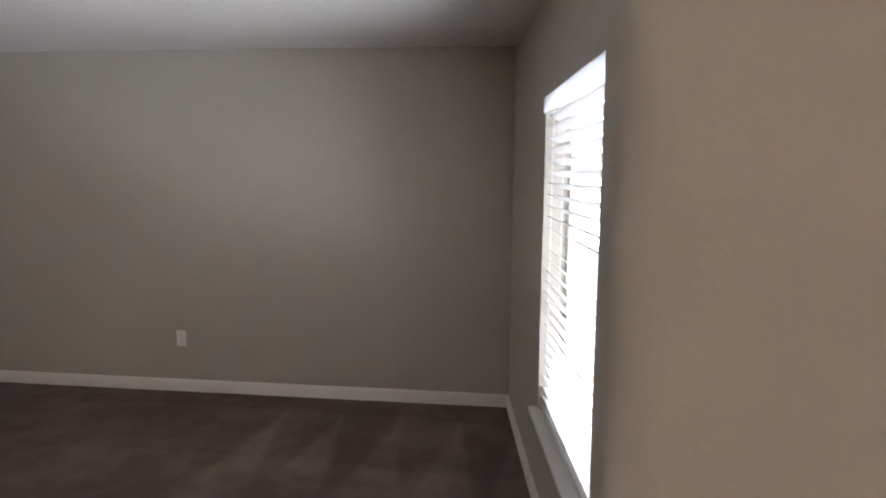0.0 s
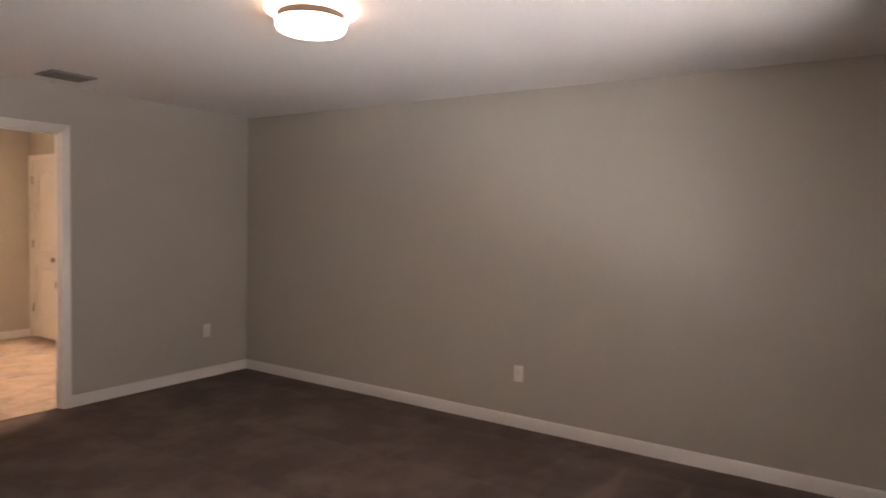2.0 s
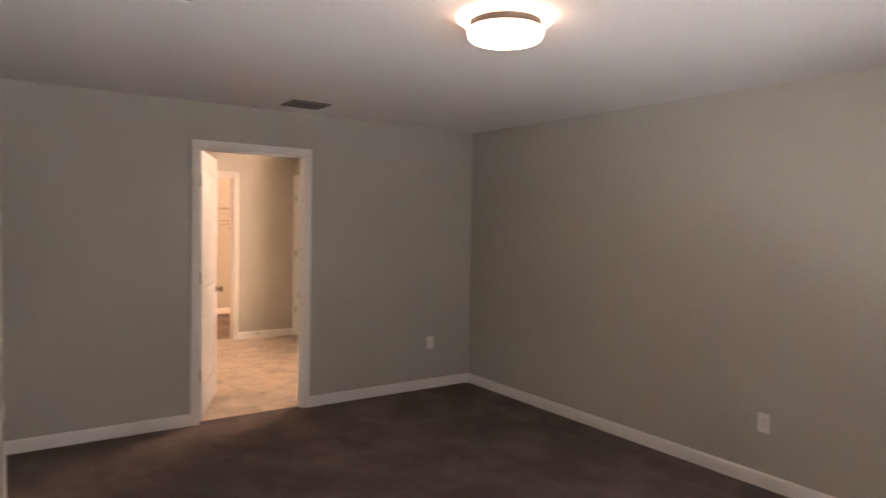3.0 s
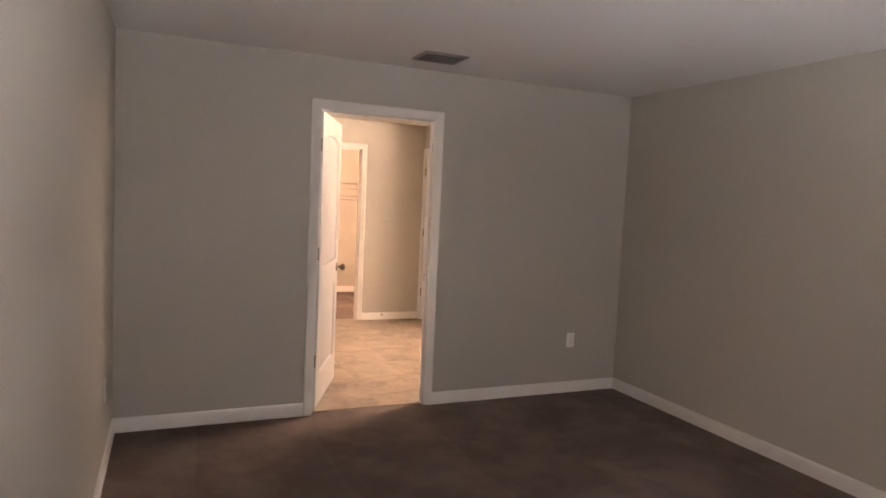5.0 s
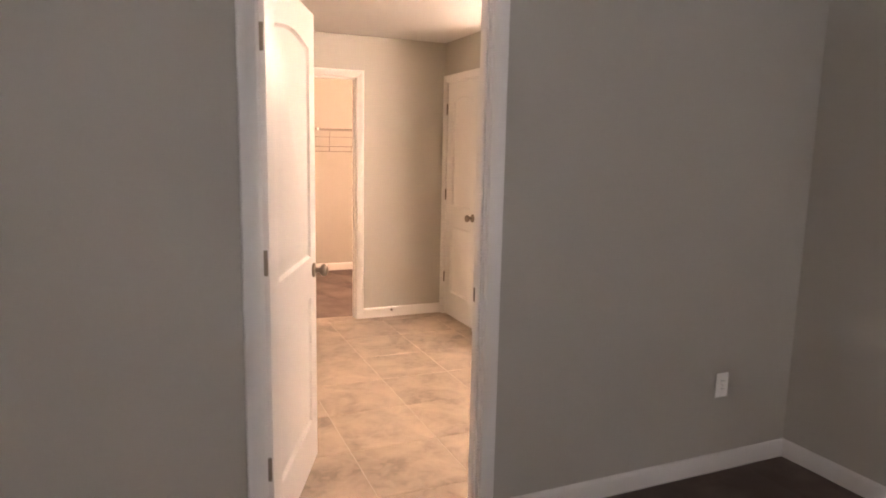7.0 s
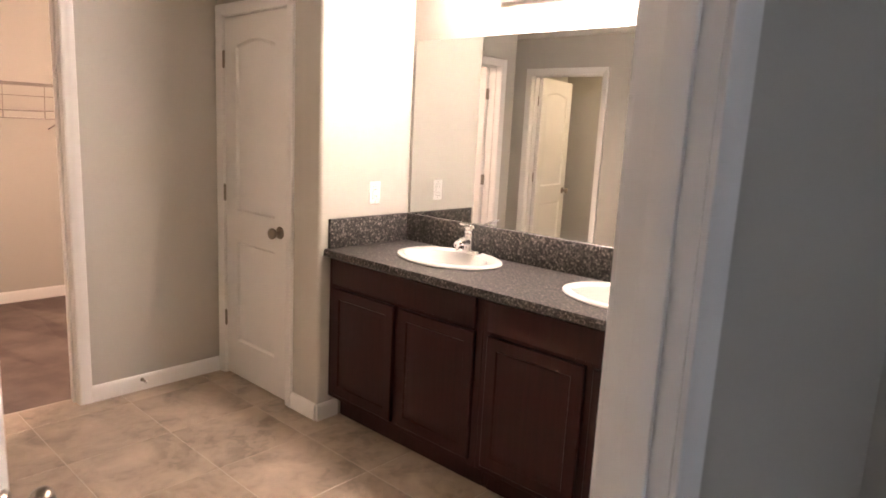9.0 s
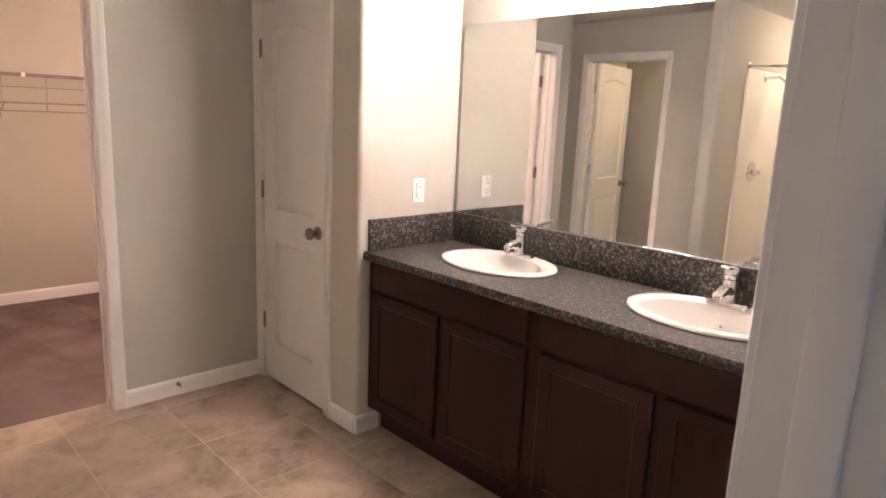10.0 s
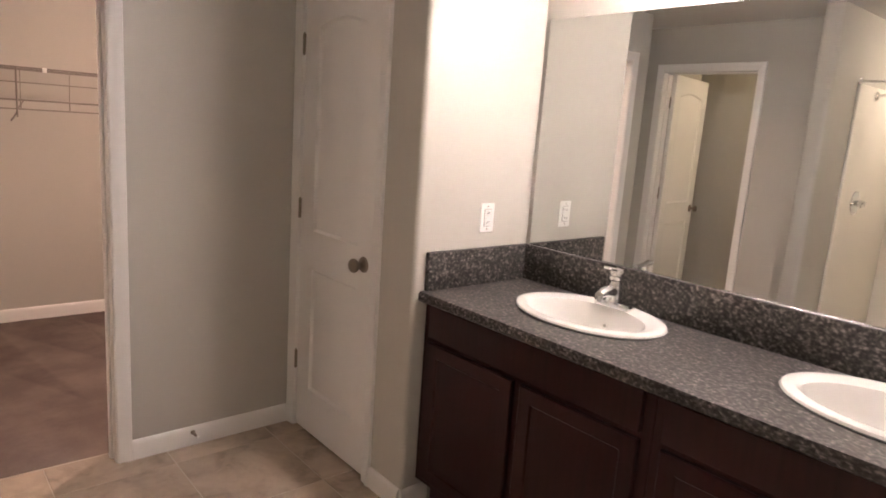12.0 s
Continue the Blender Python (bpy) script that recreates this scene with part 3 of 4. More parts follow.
# ---- window ----
def window_unit():
    w = thing("window_1", SOUTH, "white framed window in a drywall recess behind blinds", "window", kind="structure")
    a, b, z0, z1 = WIN_A, WIN_B, WIN_Z0, WIN_Z1
    for p in ((a, a + 0.05, z0, z1), (b - 0.05, b, z0, z1), (a + 0.05, b - 0.05, z0, z0 + 0.05), (a + 0.05, b - 0.05, z1 - 0.05, z1)):
        part("window_frame", rounded(p[0], p[1], 0.11, 0.15, p[2], p[3], 0.003), TRIM, w)
    g = part("pane", rounded(a + 0.05, b - 0.05, 0.128, 0.132, z0 + 0.05, z1 - 0.05, 0.0005, 1), GLASS, w)
    g.visible_shadow = False
    part("window_sill", rounded(a - 0.045, b + 0.045, -0.04, 0.11, z0 - 0.02, z0 + 0.002, 0.006, 3), TRIM, w, "white marble-look window sill")
    part("apron", rounded(a - 0.025, b + 0.025, -0.012, 0, z0 - 0.07, z0 - 0.02, 0.003), TRIM, w)


window_unit()


def blinds():
    bl = thing("window_blind", SOUTH, "white faux-wood horizontal blind with open slats", "blind")
    a, b = WIN_A + 0.012, WIN_B - 0.012
    part("headrail", rounded(a, b, 0.008, 0.062, WIN_Z1 - 0.05, WIN_Z1 - 0.002, 0.004), VALANCE, bl)
    part("valance", rounded(a - 0.008, b + 0.008, -0.012, 0.004, WIN_Z1 - 0.075, WIN_Z1 - 0.003, 0.004), VALANCE, bl, "white blind valance")
    n, top, low = 27, WIN_Z1 - 0.095, WIN_Z0 + 0.06
    me = finish("slat", rounded(-(b - a) / 2, (b - a) / 2, -0.025, 0.025, -0.0014, 0.0014, 0.001, 1), BLIND)
    for i in range(n):
        z = top + (low - top) * i / (n - 1)
        part("slat", me, BLIND, bl, m=pose((a + b) / 2, 0.035, z, -30 + random.uniform(-0.4, 0.4), 0, random.uniform(-0.03, 0.03)))
    part("bottom_rail", rounded(a, b, 0.012, 0.058, WIN_Z0 + 0.01, WIN_Z0 + 0.03, 0.004), BLIND, bl)
    for k in range(4):
        x = a + 0.13 + (b - a - 0.26) * k / 3
        bm = bmesh.new()
        for y in (0.012, 0.058):
            rod(bm, (x, y, WIN_Z0 + 0.03), (x, y, WIN_Z1 - 0.05), 0.0014, 6)
        part("ladder_cord", bm, PLASTIC, bl)
    bm = bmesh.new()
    rod(bm, (b - 0.09, -0.012, WIN_Z1 - 0.08), (b - 0.09, -0.016, WIN_Z1 - 0.75), 0.004, 8)
    part("tilt_wand", bm, PLASTIC, bl)


blinds()
lamp("window_daylight", "AREA", SOUTH @ pose((WIN_A + WIN_B) / 2, 1.3, -0.25, -134, 0, 0), 500, (0.80, 0.91, 1.0), 3.8, 1.0)


# plain glowing sheet, added in place of outdoor daylight behind the blind
setting("backdrop", rounded(-24.0, 12.0, 4.0, 4.05, -0.4, 5.5, 0.01, 1), glowing("daylight_glow_sheet", (0.84, 0.93, 1.0), 4.6), "glowing sheet standing in for daylight beyond the window", "backdrop", SOUTH)


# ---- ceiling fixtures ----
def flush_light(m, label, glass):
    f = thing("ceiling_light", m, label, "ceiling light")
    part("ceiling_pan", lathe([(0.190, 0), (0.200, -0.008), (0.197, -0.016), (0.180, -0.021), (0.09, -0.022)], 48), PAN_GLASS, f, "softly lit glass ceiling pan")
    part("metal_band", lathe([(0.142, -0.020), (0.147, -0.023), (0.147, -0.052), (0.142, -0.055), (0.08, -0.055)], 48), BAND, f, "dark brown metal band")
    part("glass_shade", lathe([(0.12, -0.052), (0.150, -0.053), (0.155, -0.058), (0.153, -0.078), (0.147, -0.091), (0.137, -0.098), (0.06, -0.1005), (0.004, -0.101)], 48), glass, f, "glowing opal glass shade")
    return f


flush_light(pose(0.475, -2.875, CEIL), "lit round flush ceiling light with opal glass", BULB_BED)
# unseen hall light, added so the wall ends by the opening are lit
flush_light(pose(-2.95, -5.6, CEIL), "unseen flush ceiling light, added to brighten the hall", BULB_HALL_ADDED)


def grille(name, x0, x1, y0, y1, slats, mat, label):
    g = thing(name, pose((x0 + x1) / 2, (y0 + y1) / 2, CEIL), label, "vent")
    w, d, e = (x1 - x0) / 2, (y1 - y0) / 2, 0.022
    for a, b, c, f in ((-w, w, -d, -d + e), (-w, w, d - e, d), (-w, -w + e, -d + e, d - e), (w - e, w, -d + e, d - e)):
        part("frame", rounded(a, b, c, f, -0.012, -0.0005, 0.003), mat, g)
    part("backing", rounded(-w + e, w - e, -d + e, d - e, -0.003, -0.0008, 0.0005, 1), SLOT, g, "dark duct opening")
    me = finish("slat", rounded(-w + e, w - e, -0.011, 0.011, -0.0008, 0.0008, 0.0004, 1), mat)
    for i in range(slats):
        y = -d + e + (2 * d - 2 * e) * (i + 0.5) / slats
        part("slat", me, mat, g, m=pose(0, y, -0.0105, 28, 0, 0))
    return g


grille("ceiling_vent", 0.50, 0.79, -0.55, -0.30, 9, VENT, "grey louvred supply vent in the ceiling")
grille("return_vent", -1.06, -0.59, -2.72, -2.25, 5, VENTWHITE, "louvred return air grille in the ceiling")


def plate(name, m, label, kind):
    """A wall plate lying in local xz, facing -y."""
    p = thing(name, m, label, "outlet")
    part("cover_plate", rounded(-0.036, 0.036, -0.006, 0, -0.058, 0.058, 0.003), PLASTIC, p)
    if kind == "duplex":
        for z in (-0.02, 0.02):
            face = part("receptacle", rounded(-0.016, 0.016, -0.0085, -0.0055, z - 0.014, z + 0.014, 0.004), PLASTIC, p)
            for x in (-0.006, 0.006):
                part("slot", rounded(x - 0.0012, x + 0.0012, -0.0092, -0.0083, z - 0.003, z + 0.005, 0.0003, 1), SLOT, face)
    else:
        part("rocker_gap", rounded(-0.0185, 0.0185, -0.0068, -0.0055, -0.035, 0.035, 0.0015), VENT, p)
        part("rocker", rounded(-0.0165, 0.0165, -0.009, -0.0055, -0.033, 0.033, 0.002), PLASTIC, p)
        for z in (-0.018, 0.018):
            part("socket_face", rounded(-0.011, 0.011, -0.0105, -0.0085, z - 0.010, z + 0.010, 0.002), PLASTIC, p)
            for x in (-0.005, 0.005):
                part("slot", rounded(x - 0.0013, x + 0.0013, -0.0112, -0.0103, z - 0.004, z + 0.005, 0.0003, 1), SLOT, p)
        part("test_button", rounded(-0.008, 0.008, -0.0105, -0.0085, -0.004, 0.004, 0.0008, 1), PLASTIC, p)
    for z in (-0.045, 0.045) if kind != "duplex" else (0.0,):
        bm = bmesh.new()
        rod(bm, (0, -0.0058, z), (0, -0.0072, z), 0.003, 10)
        part("screw", bm, HINGE, p)


plate("wall_outlet", pose(2.060, 0, 0.424), "white duplex outlet on the greige wall", "duplex")
plate("wall_outlet", pose(EAST, -2.915, 0.387, 0, 0, -90), "white duplex outlet on the greige wall", "duplex")
plate("wall_outlet", pose(WEST - 0.0055, -0.55, 0.42, 0, 0, 89.45), "white duplex outlet on the greige wall", "duplex")
plate("bathroom_outlet", pose(2.367, PART_Y, 1.158), "white rectangular outlet above the backsplash", "gfci")


# ---- bathroom: vanity ----
FACE, V_N, V_S = 2.086, PART_Y, NORTH_T
COUNTER_F, COUNTER_Z = 2.047, 0.892


def raised_door(w, h):
    """A raised-panel cabinet front, x 0..w, z 0..h, front at y=0, back at y=0.018."""
    bm = bmesh.new()
    steps = [(0, 0.004), (0.004, 0.0), (0.050, 0.0), (0.055, 0.006), (0.064, 0.006), (0.086, 0.001)]

    def ring(i, d):
        return [bm.verts.new(p) for p in ((i, d, i), (w - i, d, i), (w - i, d, h - i), (i, d, h - i))]

    rings = [ring(0, 0.018)] + [ring(i, d) for i, d in steps]
    for a, b in zip(rings, rings[1:]):
        for k in range(4):
            q = (k + 1) % 4
            bm.faces.new((a[k], a[q], b[q], b[k]))
    bm.faces.new(rings[-1]); bm.faces.new(rings[0][::-1])
    bmesh.ops.recalc_face_normals(bm, faces=bm.faces)
    return bm


def cabinet(y_n, width, label):
    """A two-door sink base. Local x runs south along the front, y into the cabinet."""
    c = thing("vanity_cabinet", pose(FACE, y_n, 0, 0, 0, -90), label, "cabinet", "vanity cabinets")
    d = BATH_E - FACE - 0.004
    t = 0.018
    for x0 in (0, width - t):
        bm = bmesh.new()
        box(bm, x0, x0 + t, 0.02, d, 0.12, 0.852)
        box(bm, x0, x0 + t, 0.075, d, 0.0, 0.12)
        part("side_panel", bm, WOOD, c)
    part("bottom_panel", rounded(t, width - t, 0.02, d, 0.12, 0.138, 0.001, 1), WOOD, c)
    part("back_panel", rounded(t, width - t, d - 0.008, d, 0.138, 0.852, 0.001, 1), WOOD, c)
    part("toe_kick", rounded(t, width - t, 0.07, 0.085, 0.0, 0.118, 0.001, 1), WOOD, c)
    for x0, x1 in ((0, 0.045), (width / 2 - 0.035, width / 2 + 0.035), (width - 0.045, width)):
        part("stile", rounded(x0, x1, 0, 0.02, 0.12, 0.852, 0.001, 1), WOOD, c)
    for z0, z1 in ((0.12, 0.155), (0.69, 0.735), (0.835, 0.852)):
        for x0, x1 in ((0.045, width / 2 - 0.035), (width / 2 + 0.035, width - 0.045)):
            part("rail", rounded(x0, x1, 0.0005, 0.02, z0, z1, 0.001, 1), WOOD, c)
    dw = (width - 0.09 - 0.05) / 2 + 0.02
    for x in (0.033, width - 0.033 - dw):
        part("cabinet_door", raised_door(dw, 0.555), WOOD, c, "dark cherry raised-panel door", pose(x, -0.0185, 0.148))
    bm = rounded(0.033, width - 0.033, -0.0185, -0.0005, 0.722, 0.846, 0.004, 2)
    part("false_drawer_front", bm, WOOD, c)
    return c


UNIT = 0.975
cabinet(V_N - 0.012, UNIT, "dark cherry wood vanity base with two raised-panel doors")
cabinet(V_N - 0.012 - UNIT - 0.001, UNIT, "dark cherry wood vanity base with two raised-panel doors")
y_end = V_N - 0.012 - 2 * UNIT - 0.002
tagged(part("vanity_filler", rounded(FACE, FACE + 0.02, V_S + 0.002, y_end, 0.12, 0.852, 0.001, 1), WOOD), "dark cherry filler strip beside the vanity", "filler strip")
tagged(part("vanity_filler", rounded(FACE, FACE + 0.02, V_N - 0.0115, V_N - 0.001, 0.12, 0.852, 0.001, 1), WOOD), "dark cherry filler strip beside the vanity", "filler strip")

SINKS = (1.74, 0.80)
SINK_X = 2.386


def countertop():
    """A worktop with two oval cut-outs, a rolled front edge and upstands."""
    top = thing("countertop", pose(0, 0, 0), "dark grey speckled granite-pattern countertop with upstand", "countertop")
    bm = bmesh.new()
    x0, x1, y0, y1, z0, z1 = COUNTER_F, BATH_E - 0.001, V_S + 0.002, V_N - 0.001, COUNTER_Z - 0.038, COUNTER_Z
    seg, rx, ry = 40, 0.188, 0.258
    mid = sum(SINKS) / 2
    for cy, ya, yb in ((SINKS[0], mid, y1), (SINKS[1], y0, mid)):
        inner, outer = [], []
        for i in range(seg):
            a = 2 * math.pi * i / seg
            c, s = math.cos(a), math.sin(a)
            inner.append((SINK_X + rx * c, cy + ry * s))
            k = min((x1 - SINK_X) / c if c > 1e-6 else (x0 - SINK_X) / c if c < -1e-6 else 1e9, (yb - cy) / s if s > 1e-6 else (ya - cy) / s if s < -1e-6 else 1e9)
            outer.append([SINK_X + k * c, cy + k * s])
        for px, py in ((x0, ya), (x0, yb), (x1, ya), (x1, yb)):
            j = min(range(seg), key=lambda q: (outer[q][0] - px) ** 2 + (outer[q][1] - py) ** 2)
            outer[j] = [px, py]
        vi = [bm.verts.new((x, y, z1)) for x, y in inner]
        vo = [bm.verts.new((x, y, z1)) for x, y in outer]
        vb = [bm.verts.new((x, y, z0)) for x, y in inner]
        for i in range(seg):
            j = (i + 1) % seg
            bm.faces.new((vi[i], vo[i], vo[j], vi[j]))
            bm.faces.new((vi[j], vb[j], vb[i], vi[i]))
    bmesh.ops.remove_doubles(bm, verts=bm.verts, dist=1e-5)
    bmesh.ops.recalc_face_normals(bm, faces=bm.faces)
    part("worktop", bm, GRANITE, top)
    prof = [(x0 + 0.03, z1 - 0.0002), (x0 + 0.006, z1 - 0.0003), (x0 - 0.001, z1 - 0.006), (x0 - 0.003, z1 - 0.014), (x0 - 0.003, z0 + 0.006), (x0 + 0.003, z0), (x0 + 0.03, z0)]
    bm = bmesh.new()
    a = [bm.verts.new((x, y0, z)) for x, z in prof]
    b = [bm.verts.new((x, y1, z)) for x, z in prof]
    for i in range(len(prof)):
        j = (i + 1) % len(prof)
        bm.faces.new((a[i], a[j], b[j], b[i]))
    bm.faces.new(a); bm.faces.new(b)
    bmesh.ops.recalc_face_normals(bm, faces=bm.faces)
    part("front_edge", bm, GRANITE, top)
    part("backsplash", rounded(BATH_E - 0.021, BATH_E - 0.001, y0, y1, z1, 1.04, 0.004, 3), GRANITE, top)
    part("side_splash", rounded(COUNTER_F + 0.022, BATH_E - 0.021, y1 - 0.02, y1, z1, 1.04, 0.004, 3), GRANITE, top)


countertop()


def sink(y):
    s = thing("sink_basin", pose(SINK_X, y, COUNTER_Z), "white oval drop-in porcelain sink in the countertop", "sink", "bathroom sinks")
    prof = [(0.196, -0.005), (0.216, 0.0), (0.222, 0.006), (0.219, 0.013), (0.208, 0.017), (0.192, 0.016), (0.176, 0.010), (0.166, -0.012), (0.152, -0.055), (0.128, -0.105), (0.08, -0.132), (0.03, -0.140), (0.026, -0.143), (0.022, -0.150), (0.14, -0.125), (0.178, -0.06)]
    bm = bmesh.new()
    seg = 48
    rings = []
    for r, z in prof:
        fx = -0.03 if z < 0.013 and r < 0.19 else 0
        rings.append([bm.verts.new((fx + r * 0.94 * math.cos(2 * math.pi * i / seg), r * 1.27 * math.sin(2 * math.pi * i / seg), z)) for i in range(seg)])
    for p, q in zip(rings, rings[1:] + rings[:1]):
        for i in range(seg):
            j = (i + 1) % seg
            bm.faces.new((p[i], p[j], q[j], q[i]))
    bmesh.ops.recalc_face_normals(bm, faces=bm.faces)
    part("basin", bm, PORCELAIN, s)
    part("drain", lathe([(0.024, -0.1495), (0.024, -0.140), (0.021, -0.138), (0.016, -0.141), (0.004, -0.1415)]), CHROME, s, "chrome drain", pose(-0.03, 0, 0))
    part("overflow_hole", lathe([(0.006, 0), (0.006, 0.002), (0.002, 0.002)], 14), CHROME, s, m=pose(0.112, 0, -0.055, 0, -68, 0))


def faucet(y):
    """A centre-set single-lever tap, spout towards -x."""
    f = thing("faucet", pose(2.530, y, COUNTER_Z + 0.0155) @ Matrix.Diagonal((1, 1, 1.22, 1)), "polished chrome single-lever faucet beside the sink", "faucet", "bathroom faucets")
    bm = bmesh.new()
    box(bm, -0.026, 0.026, -0.076, 0.076, 0, 0.016)
    bevel(bm, 0.024, 6, [e for e in bm.edges if abs(e.verts[0].co.z - e.verts[1].co.z) > 0.01])
    bevel(bm, 0.005, 2, [e for e in bm.edges if e.verts[0].co.z > 0.015 and e.verts[1].co.z > 0.015])
    part("base_plate", bm, CHROME, f)
    part("body", lathe([(0.031, 0.012), (0.029, 0.03), (0.026, 0.055), (0.026, 0.07), (0.024, 0.078), (0.008, 0.081)]), CHROME, f)
    bm = bmesh.new()
    pts = [(-0.005, 0.042, 0.024), (-0.038, 0.050, 0.0225), (-0.066, 0.049, 0.020), (-0.090, 0.041, 0.0175)]
    rings = []
    for i, (x, z, r) in enumerate(pts):
        rings.append([bm.verts.new((x + 0.3 * r * math.sin(a) * (1 if i > 1 else 0), r * math.cos(a), z + 0.8 * r * math.sin(a))) for a in [2 * math.pi * k / 16 for k in range(16)]])
    for p, q in zip(rings, rings[1:]):
        for k in range(16):
            bm.faces.new((p[k], p[(k + 1) % 16], q[(k + 1) % 16], q[k]))
    bm.faces.new(rings[0]); bm.faces.new(rings[-1])
    rod(bm, (-0.082, 0, 0.040), (-0.084, 0, 0.022), 0.0135, 16)
    bmesh.ops.recalc_face_normals(bm, faces=bm.faces)
    part("spout", bm, CHROME, f)
    part("handle_hub", lathe([(0.023, 0.080), (0.027, 0.088), (0.027, 0.102), (0.022, 0.111), (0.005, 0.115)]), CHROME, f)
    bm = bmesh.new()
    box(bm, -0.064, 0.012, -0.012, 0.012, 0.0, 0.014)
    for v in bm.verts:
        if v.co.x < -0.04:
            v.co.y *= 1.35; v.co.z *= 0.6
    bevel(bm, 0.004, 3)
    part("lever", bm, CHROME, f, m=pose(0, 0, 0.101, 0, 14, 0))
    bm = bmesh.new()
    rod(bm, (0.034, 0, 0.01), (0.034, 0, 0.05), 0.0025, 8)
    bmesh.ops.create_uvsphere(bm, u_segments=10, v_segments=8, radius=0.006, matrix=Matrix.Translation((0.034, 0, 0.052)))
    part("drain_rod", bm, CHROME, f)


for y in SINKS:
    sink(y)
    faucet(y)

MIR_N = V_N - 0.026
mirror = tagged(part("wall_mirror", rounded(BATH_E - 0.009, BATH_E - 0.0005, V_S + 0.3, MIR_N, 1.043, 1.945, 0.0015, 1), MIRROR), "large frameless plate mirror above the vanity", "mirror")
part("channel", rounded(BATH_E - 0.012, BATH_E - 0.0005, V_S + 0.3, MIR_N, 1.0402, 1.0428, 0.0005, 1), CHROME, mirror, "thin chrome bottom channel")


def vanity_light(y):
    """A straight bar with four frosted bell shades that open upwards."""
    v = thing("vanity_light", pose(BATH_E, y, 2.13), "chrome bar light with four lit frosted shades over the mirror", "wall light")
    part("back_plate", rounded(-0.03, 0, -0.40, 0.40, -0.045, 0.035, 0.008, 3), CHROME, v)
    for k in range(4):
        yy = -0.345 + 0.23 * k
        bm = bmesh.new()
        rod(bm, (-0.028, yy, 0), (-0.12, yy, -0.012), 0.010, 12)
        arm = part("arm", bm, CHROME, v)
        part("socket", lathe([(0.012, -0.03), (0.030, -0.022), (0.034, 0.0), (0.030, 0.006), (0.01, 0.006)]), CHROME, arm, m=pose(-0.12, yy, -0.012))
        shade = part("shade", lathe([(0.030, 0.0), (0.040, 0.012), (0.047, 0.045), (0.058, 0.085), (0.070, 0.108), (0.067, 0.108), (0.054, 0.084), (0.043, 0.045), (0.036, 0.014), (0.026, 0.006)], 32), SHADE_BATH, v, "glowing frosted glass bell shade", pose(-0.12, yy, -0.006))
        bm = bmesh.new()
        bmesh.ops.create_uvsphere(bm, u_segments=20, v_segments=12, radius=0.030)
        part("bulb", bm, BULB_BATH, shade, "glowing frosted bulb", pose(0, 0, 0.055))


vanity_light(1.30)

# ---- bathroom: shower, seen in the mirror ----
sh = thing("shower_stall", pose(-1.18, 0.9, 0), "cream acrylic shower stall with moulded walls", "shower")
SW, SD, SHH = SHOWER_X + 1.18, PIER_S - 0.9, 1.955
part("back_wall", rounded(0, 0.02, 0.02, SD - 0.02, 0.08, SHH, 0.008, 3), SURROUND, sh)
part("side_wall", rounded(0, SW, SD - 0.02, SD, 0.08, SHH, 0.008, 3), SURROUND, sh)
part("side_wall", rounded(0, SW, 0, 0.02, 0.08, SHH, 0.008, 3), SURROUND, sh)
part("shower_base", rounded(0, SW, 0, SD, 0, 0.08, 0.02, 3), SURROUND, sh)
part("threshold", rounded(SW - 0.09, SW + 0.0, 0.02, SD - 0.02, 0.08, 0.15, 0.02, 3), SURROUND, sh)
bm = rounded(0.02, 0.12, 0.12, 0.30, 1.15, 1.18, 0.012, 3)
part("soap_shelf", bm, SURROUND, sh)
bm = bmesh.new()
rod(bm, (0, 0, 0), (0, -0.10, 0.01), 0.010, 12); rod(bm, (0, -0.095, 0.012), (0, -0.16, -0.035), 0.010, 12)
arm = part("shower_arm", bm, CHROME, sh, "bent chrome shower arm", pose(0.74, SD - 0.02, 1.90))
part("flange", lathe([(0.03, 0), (0.026, 0.008), (0.012, 0.012)]), CHROME, arm, m=pose(0, 0, 0, 90, 0, 0))
part("spray_head", lathe([(0.012, 0), (0.016, 0.02), (0.038, 0.05), (0.040, 0.06), (0.03, 0.064)]), CHROME, arm, m=pose(0, -0.15, -0.028, 125, 0, 0))
plate_ob = part("valve_plate", lathe([(0.085, 0), (0.083, 0.006), (0.06, 0.014), (0.03, 0.018)]), CHROME, sh, "round chrome valve plate", pose(0.78, SD - 0.02, 1.18, 90, 0, 0))
bm = bmesh.new()
rod(bm, (0, 0, 0.015), (0, 0, 0.065), 0.022, 18, 0.019); rod(bm, (0, 0, 0.055), (0.075, -0.02, 0.062), 0.009, 12, 0.006)
part("lever", bm, CHROME, plate_ob)
rodthing = thing("shower_rod", pose(SHOWER_X - 0.03, 0.9, 1.968), "straight metal shower curtain rod", "curtain rod")
bm = bmesh.new()
rod(bm, (0, 0.0, 0), (0, SD, 0), 0.0095, 14)
part("tube", bm, CHROME, rodthing)
for y, a in ((0.0, -90), (SD, 90)):
    part("flange", lathe([(0.03, 0), (0.028, 0.01), (0.014, 0.016)]), CHROME, rodthing, m=pose(0, y, 0, a, 0, 0))


# ---- lamps of the side rooms ----
def dome_light(m, label, strength, colour=(1.0, 0.66, 0.45)):
    d = thing("dome_light", m, label, "ceiling light")
    part("trim_ring", lathe([(0.155, 0), (0.155, -0.02), (0.14, -0.026), (0.12, -0.026)]), NICKEL, d)
    part("dome", lathe([(0.138, -0.02), (0.135, -0.04), (0.11, -0.07), (0.06, -0.09), (0.004, -0.096)]), glowing("lit_dome_glass", colour, strength), d, "glowing frosted glass dome")


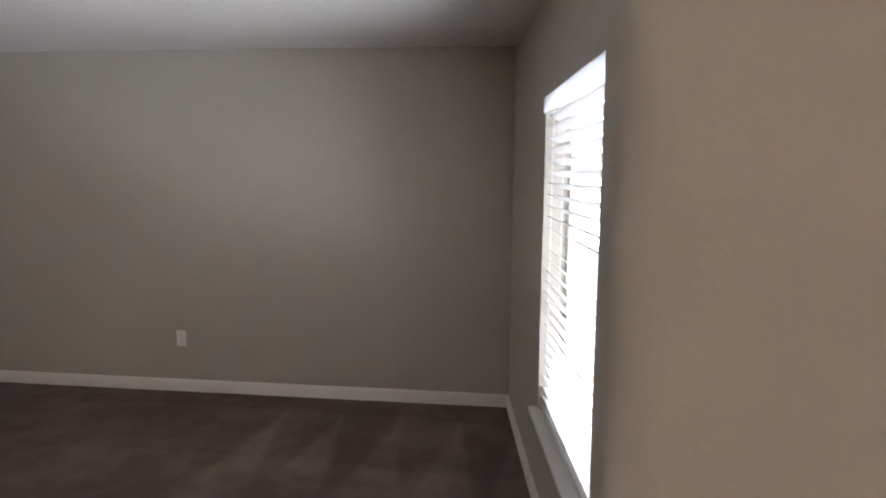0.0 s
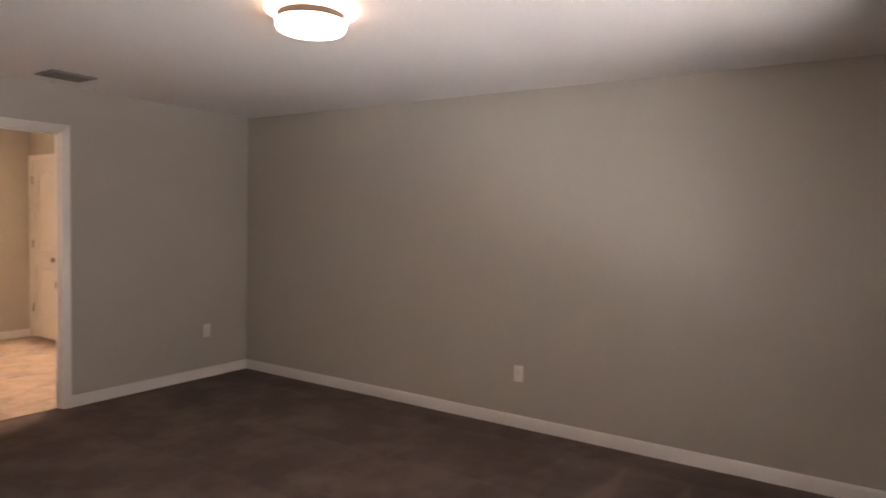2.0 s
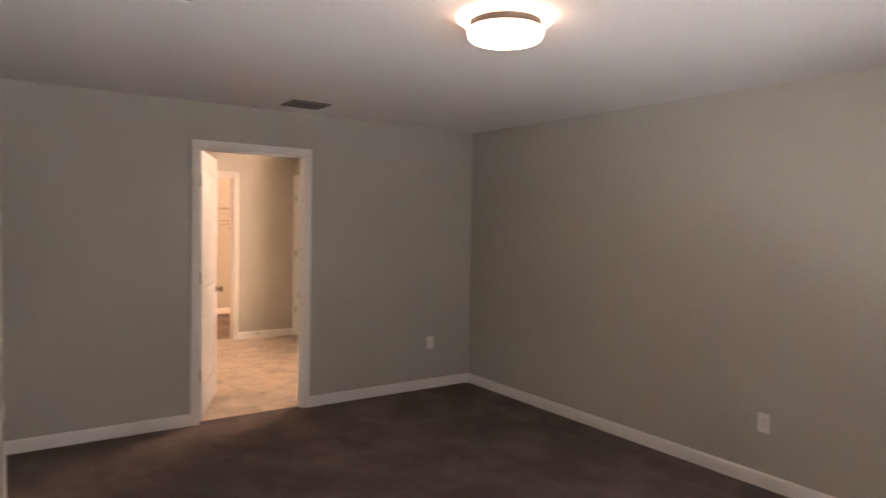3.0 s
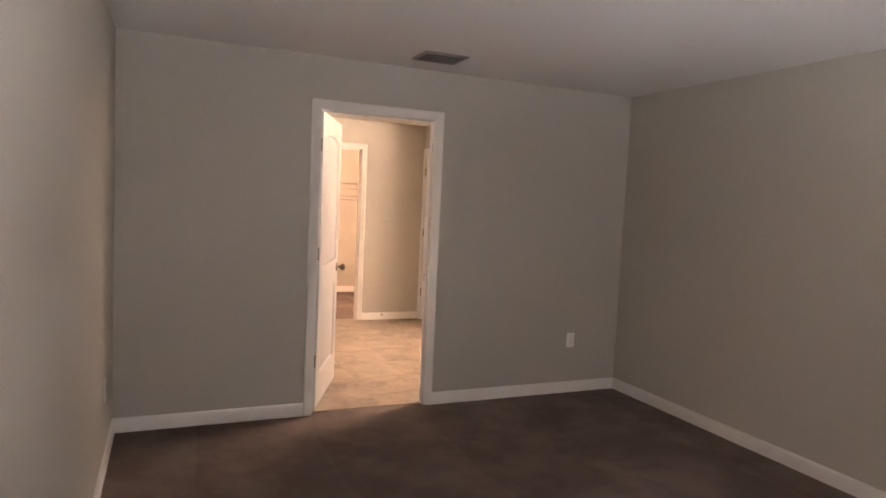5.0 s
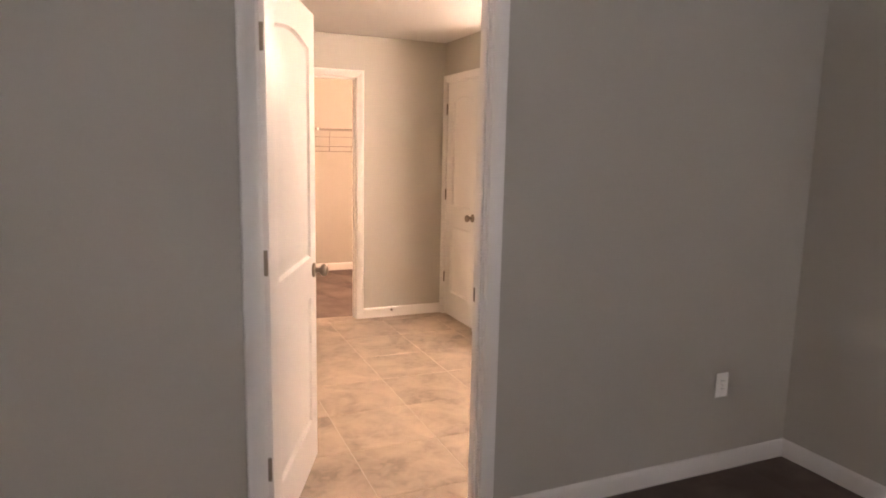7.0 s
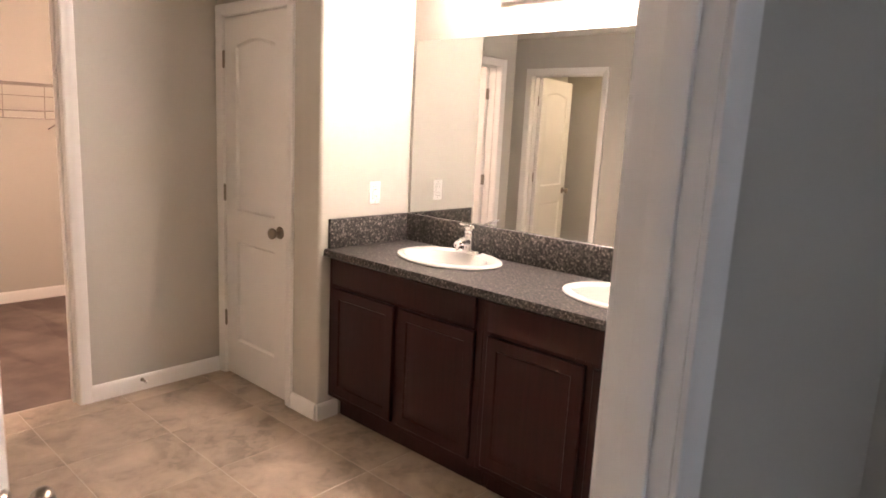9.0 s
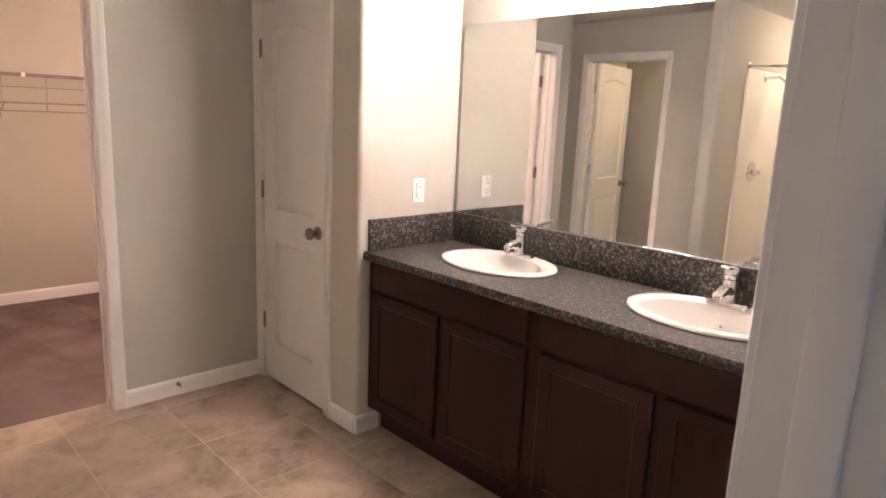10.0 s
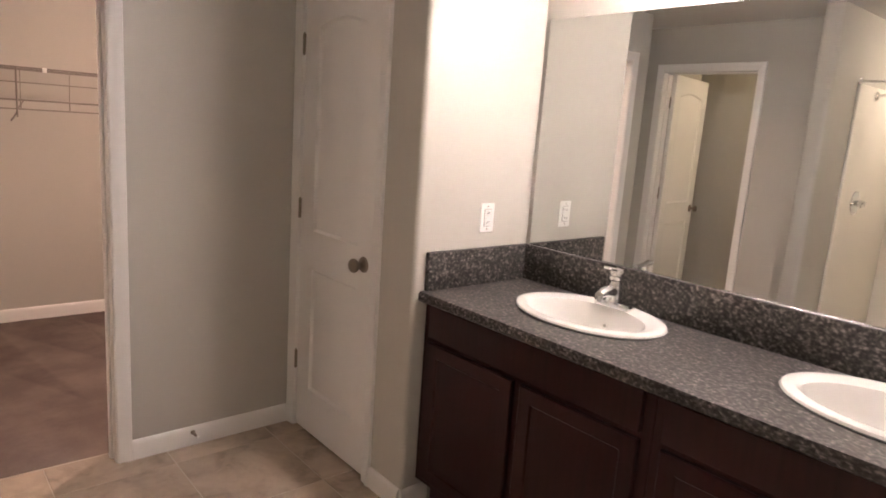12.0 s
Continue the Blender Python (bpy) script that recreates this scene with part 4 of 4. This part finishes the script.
dome_light(pose(2.0, 3.95, CEIL), "lit frosted dome light on the closet ceiling", 195.0)
dome_light(pose(-0.98, 2.40, CEIL), "lit frosted dome light on the toilet room ceiling", 60.0, (1.0, 0.72, 0.42))
dome_light(pose(-0.7, 1.5, CEIL), "lit frosted dome light on the shower ceiling", 45.0, (1.0, 0.76, 0.52))


# ---- closet shelf ----
def wire_shelf(x0, x1):
    s = thing("wire_shelf", pose(x0, CLOSET_N, 1.68), "white coated wire closet shelf with hanging rod, its shade put into the grey colour", "shelf")
    w = x1 - x0
    for name, y, z, r in (("front_rail", -0.31, 0, 0.0045), ("front_rail", -0.312, -0.016, 0.0035), ("lip_wire", -0.31, -0.09, 0.003), ("back_rail", -0.01, 0, 0.004), ("middle_rail", -0.16, -0.004, 0.003), ("hanging_rod", -0.29, -0.195, 0.0055), ("hanging_rod", -0.29, -0.25, 0.0045)):
        bm = bmesh.new()
        rod(bm, (0, y, z), (w, y, z), r, 8)
        part(name, bm, WIRE, s)
    me_bm = bmesh.new()
    rod(me_bm, (0, -0.01, 0.004), (0, -0.31, 0.004), 0.0018, 6)
    me = finish("deck_wire", me_bm, WIRE)
    n = int(w / 0.028)
    for i in range(n):
        part("deck_wire", me, WIRE, s, m=pose(0.014 + w * i / n, 0, 0))
    for x in (0.06, 0.65, 1.3, 1.9):
        bm = bmesh.new()
        rod(bm, (x, -0.31, 0.0), (x, -0.292, -0.30), 0.0055, 8)
        rod(bm, (x, -0.292, -0.27), (x, -0.012, -0.33), 0.0055, 8)
        rod(bm, (x, -0.292, -0.255), (x + 0.035, -0.29, -0.20), 0.004, 8)
        part("bracket", bm, WIRE, s)
    for i in range(8):
        bm = bmesh.new()
        x = 0.14 + i * 0.265
        rod(bm, (x, -0.29, -0.25), (x, -0.29, -0.195), 0.004, 6)
        rod(bm, (x, -0.29, -0.195), (x, -0.31, -0.01), 0.0022, 6)
        part("rod_hook", bm, WIRE, s)
    for i in range(4):
        part("rail_clip", rounded(-0.012, 0.012, -0.319, -0.303, -0.021, 0.006, 0.003, 2), PLASTIC, s, "pale plastic rail clip", pose(0.3 + 0.5 * i, 0, 0))


wire_shelf(JOG + THICK + 0.005, BATH_E - 0.005)

# ---- small things ----
stop = thing("door_stop", pose(1.537, FAR - 0.014, 0.062), "small brass-toned spring door stop on the baseboard", "door stop")
bm = bmesh.new()
for i in range(12):
    rod(bm, (0, -0.006 - i * 0.0042, 0), (0, -0.0085 - i * 0.0042, 0), 0.0062 - i * 0.0001, 12)
rod(bm, (0, 0, 0), (0, -0.058, 0), 0.0035, 10)
part("spring", bm, NICKEL, stop)
bm = bmesh.new()
rod(bm, (0, -0.056, 0), (0, -0.07, 0), 0.0075, 14)
part("rubber_tip", bm, PLASTIC, stop)
part("base", lathe([(0.011, 0), (0.010, 0.004), (0.006, 0.006)]), NICKEL, stop, m=pose(0, 0, 0, 90, 0, 0))
strip = bmesh.new()
box(strip, 0.0, DOOR_W, TILE_Y0 - 0.012, TILE_Y0 + 0.012, -0.004, 0.003)
bevel(strip, 0.003, 2)
setting("trim_threshold", strip, CARPET, "tucked carpet edge at the tile", "threshold")

# ---- floor tiles ----
PITCH, GAP = 0.457, 0.004


def tile_mesh(x0, x1, y0, y1):
    bm = bmesh.new()
    b, z = 0.0012, 0.0
    lo = [bm.verts.new(p) for p in ((x0, y0, -0.012), (x1, y0, -0.012), (x1, y1, -0.012), (x0, y1, -0.012))]
    mid = [bm.verts.new(p) for p in ((x0, y0, z - b), (x1, y0, z - b), (x1, y1, z - b), (x0, y1, z - b))]
    hi = [bm.verts.new(p) for p in ((x0 + b, y0 + b, z), (x1 - b, y0 + b, z), (x1 - b, y1 - b, z), (x0 + b, y1 - b, z))]
    for p, q in ((lo, mid), (mid, hi)):
        for i in range(4):
            j = (i + 1) % 4
            bm.faces.new((p[i], p[j], q[j], q[i]))
    bm.faces.new(hi)
    return finish("floor_tile", bm, TILE, smooth=False)


cache = {}
for lo_x, hi_x, lo_y, hi_y in ((-1.29, 2.70, TILE_Y0 + 0.004, FAR + 0.10), (-1.29, JOG + 0.02, FAR + 0.10, WC_N + 0.04)):
    for i in range(-6, 6):
        for j in range(-7, 3):
            x0, y0 = 0.967 + i * PITCH, 2.617 + j * PITCH
            a, b, c, d = max(x0 + GAP / 2, lo_x), min(x0 + PITCH - GAP / 2, hi_x), max(y0 + GAP / 2, lo_y), min(y0 + PITCH - GAP / 2, hi_y)
            if b - a < 0.02 or d - c < 0.02:
                continue
            key = (round(b - a, 4), round(d - c, 4))
            if key not in cache:
                cache[key] = tile_mesh(0, b - a, 0, d - c)
            part("floor_tile", cache[key], TILE, floor_bath, m=pose(a, c, random.uniform(-0.0006, 0.0006)))
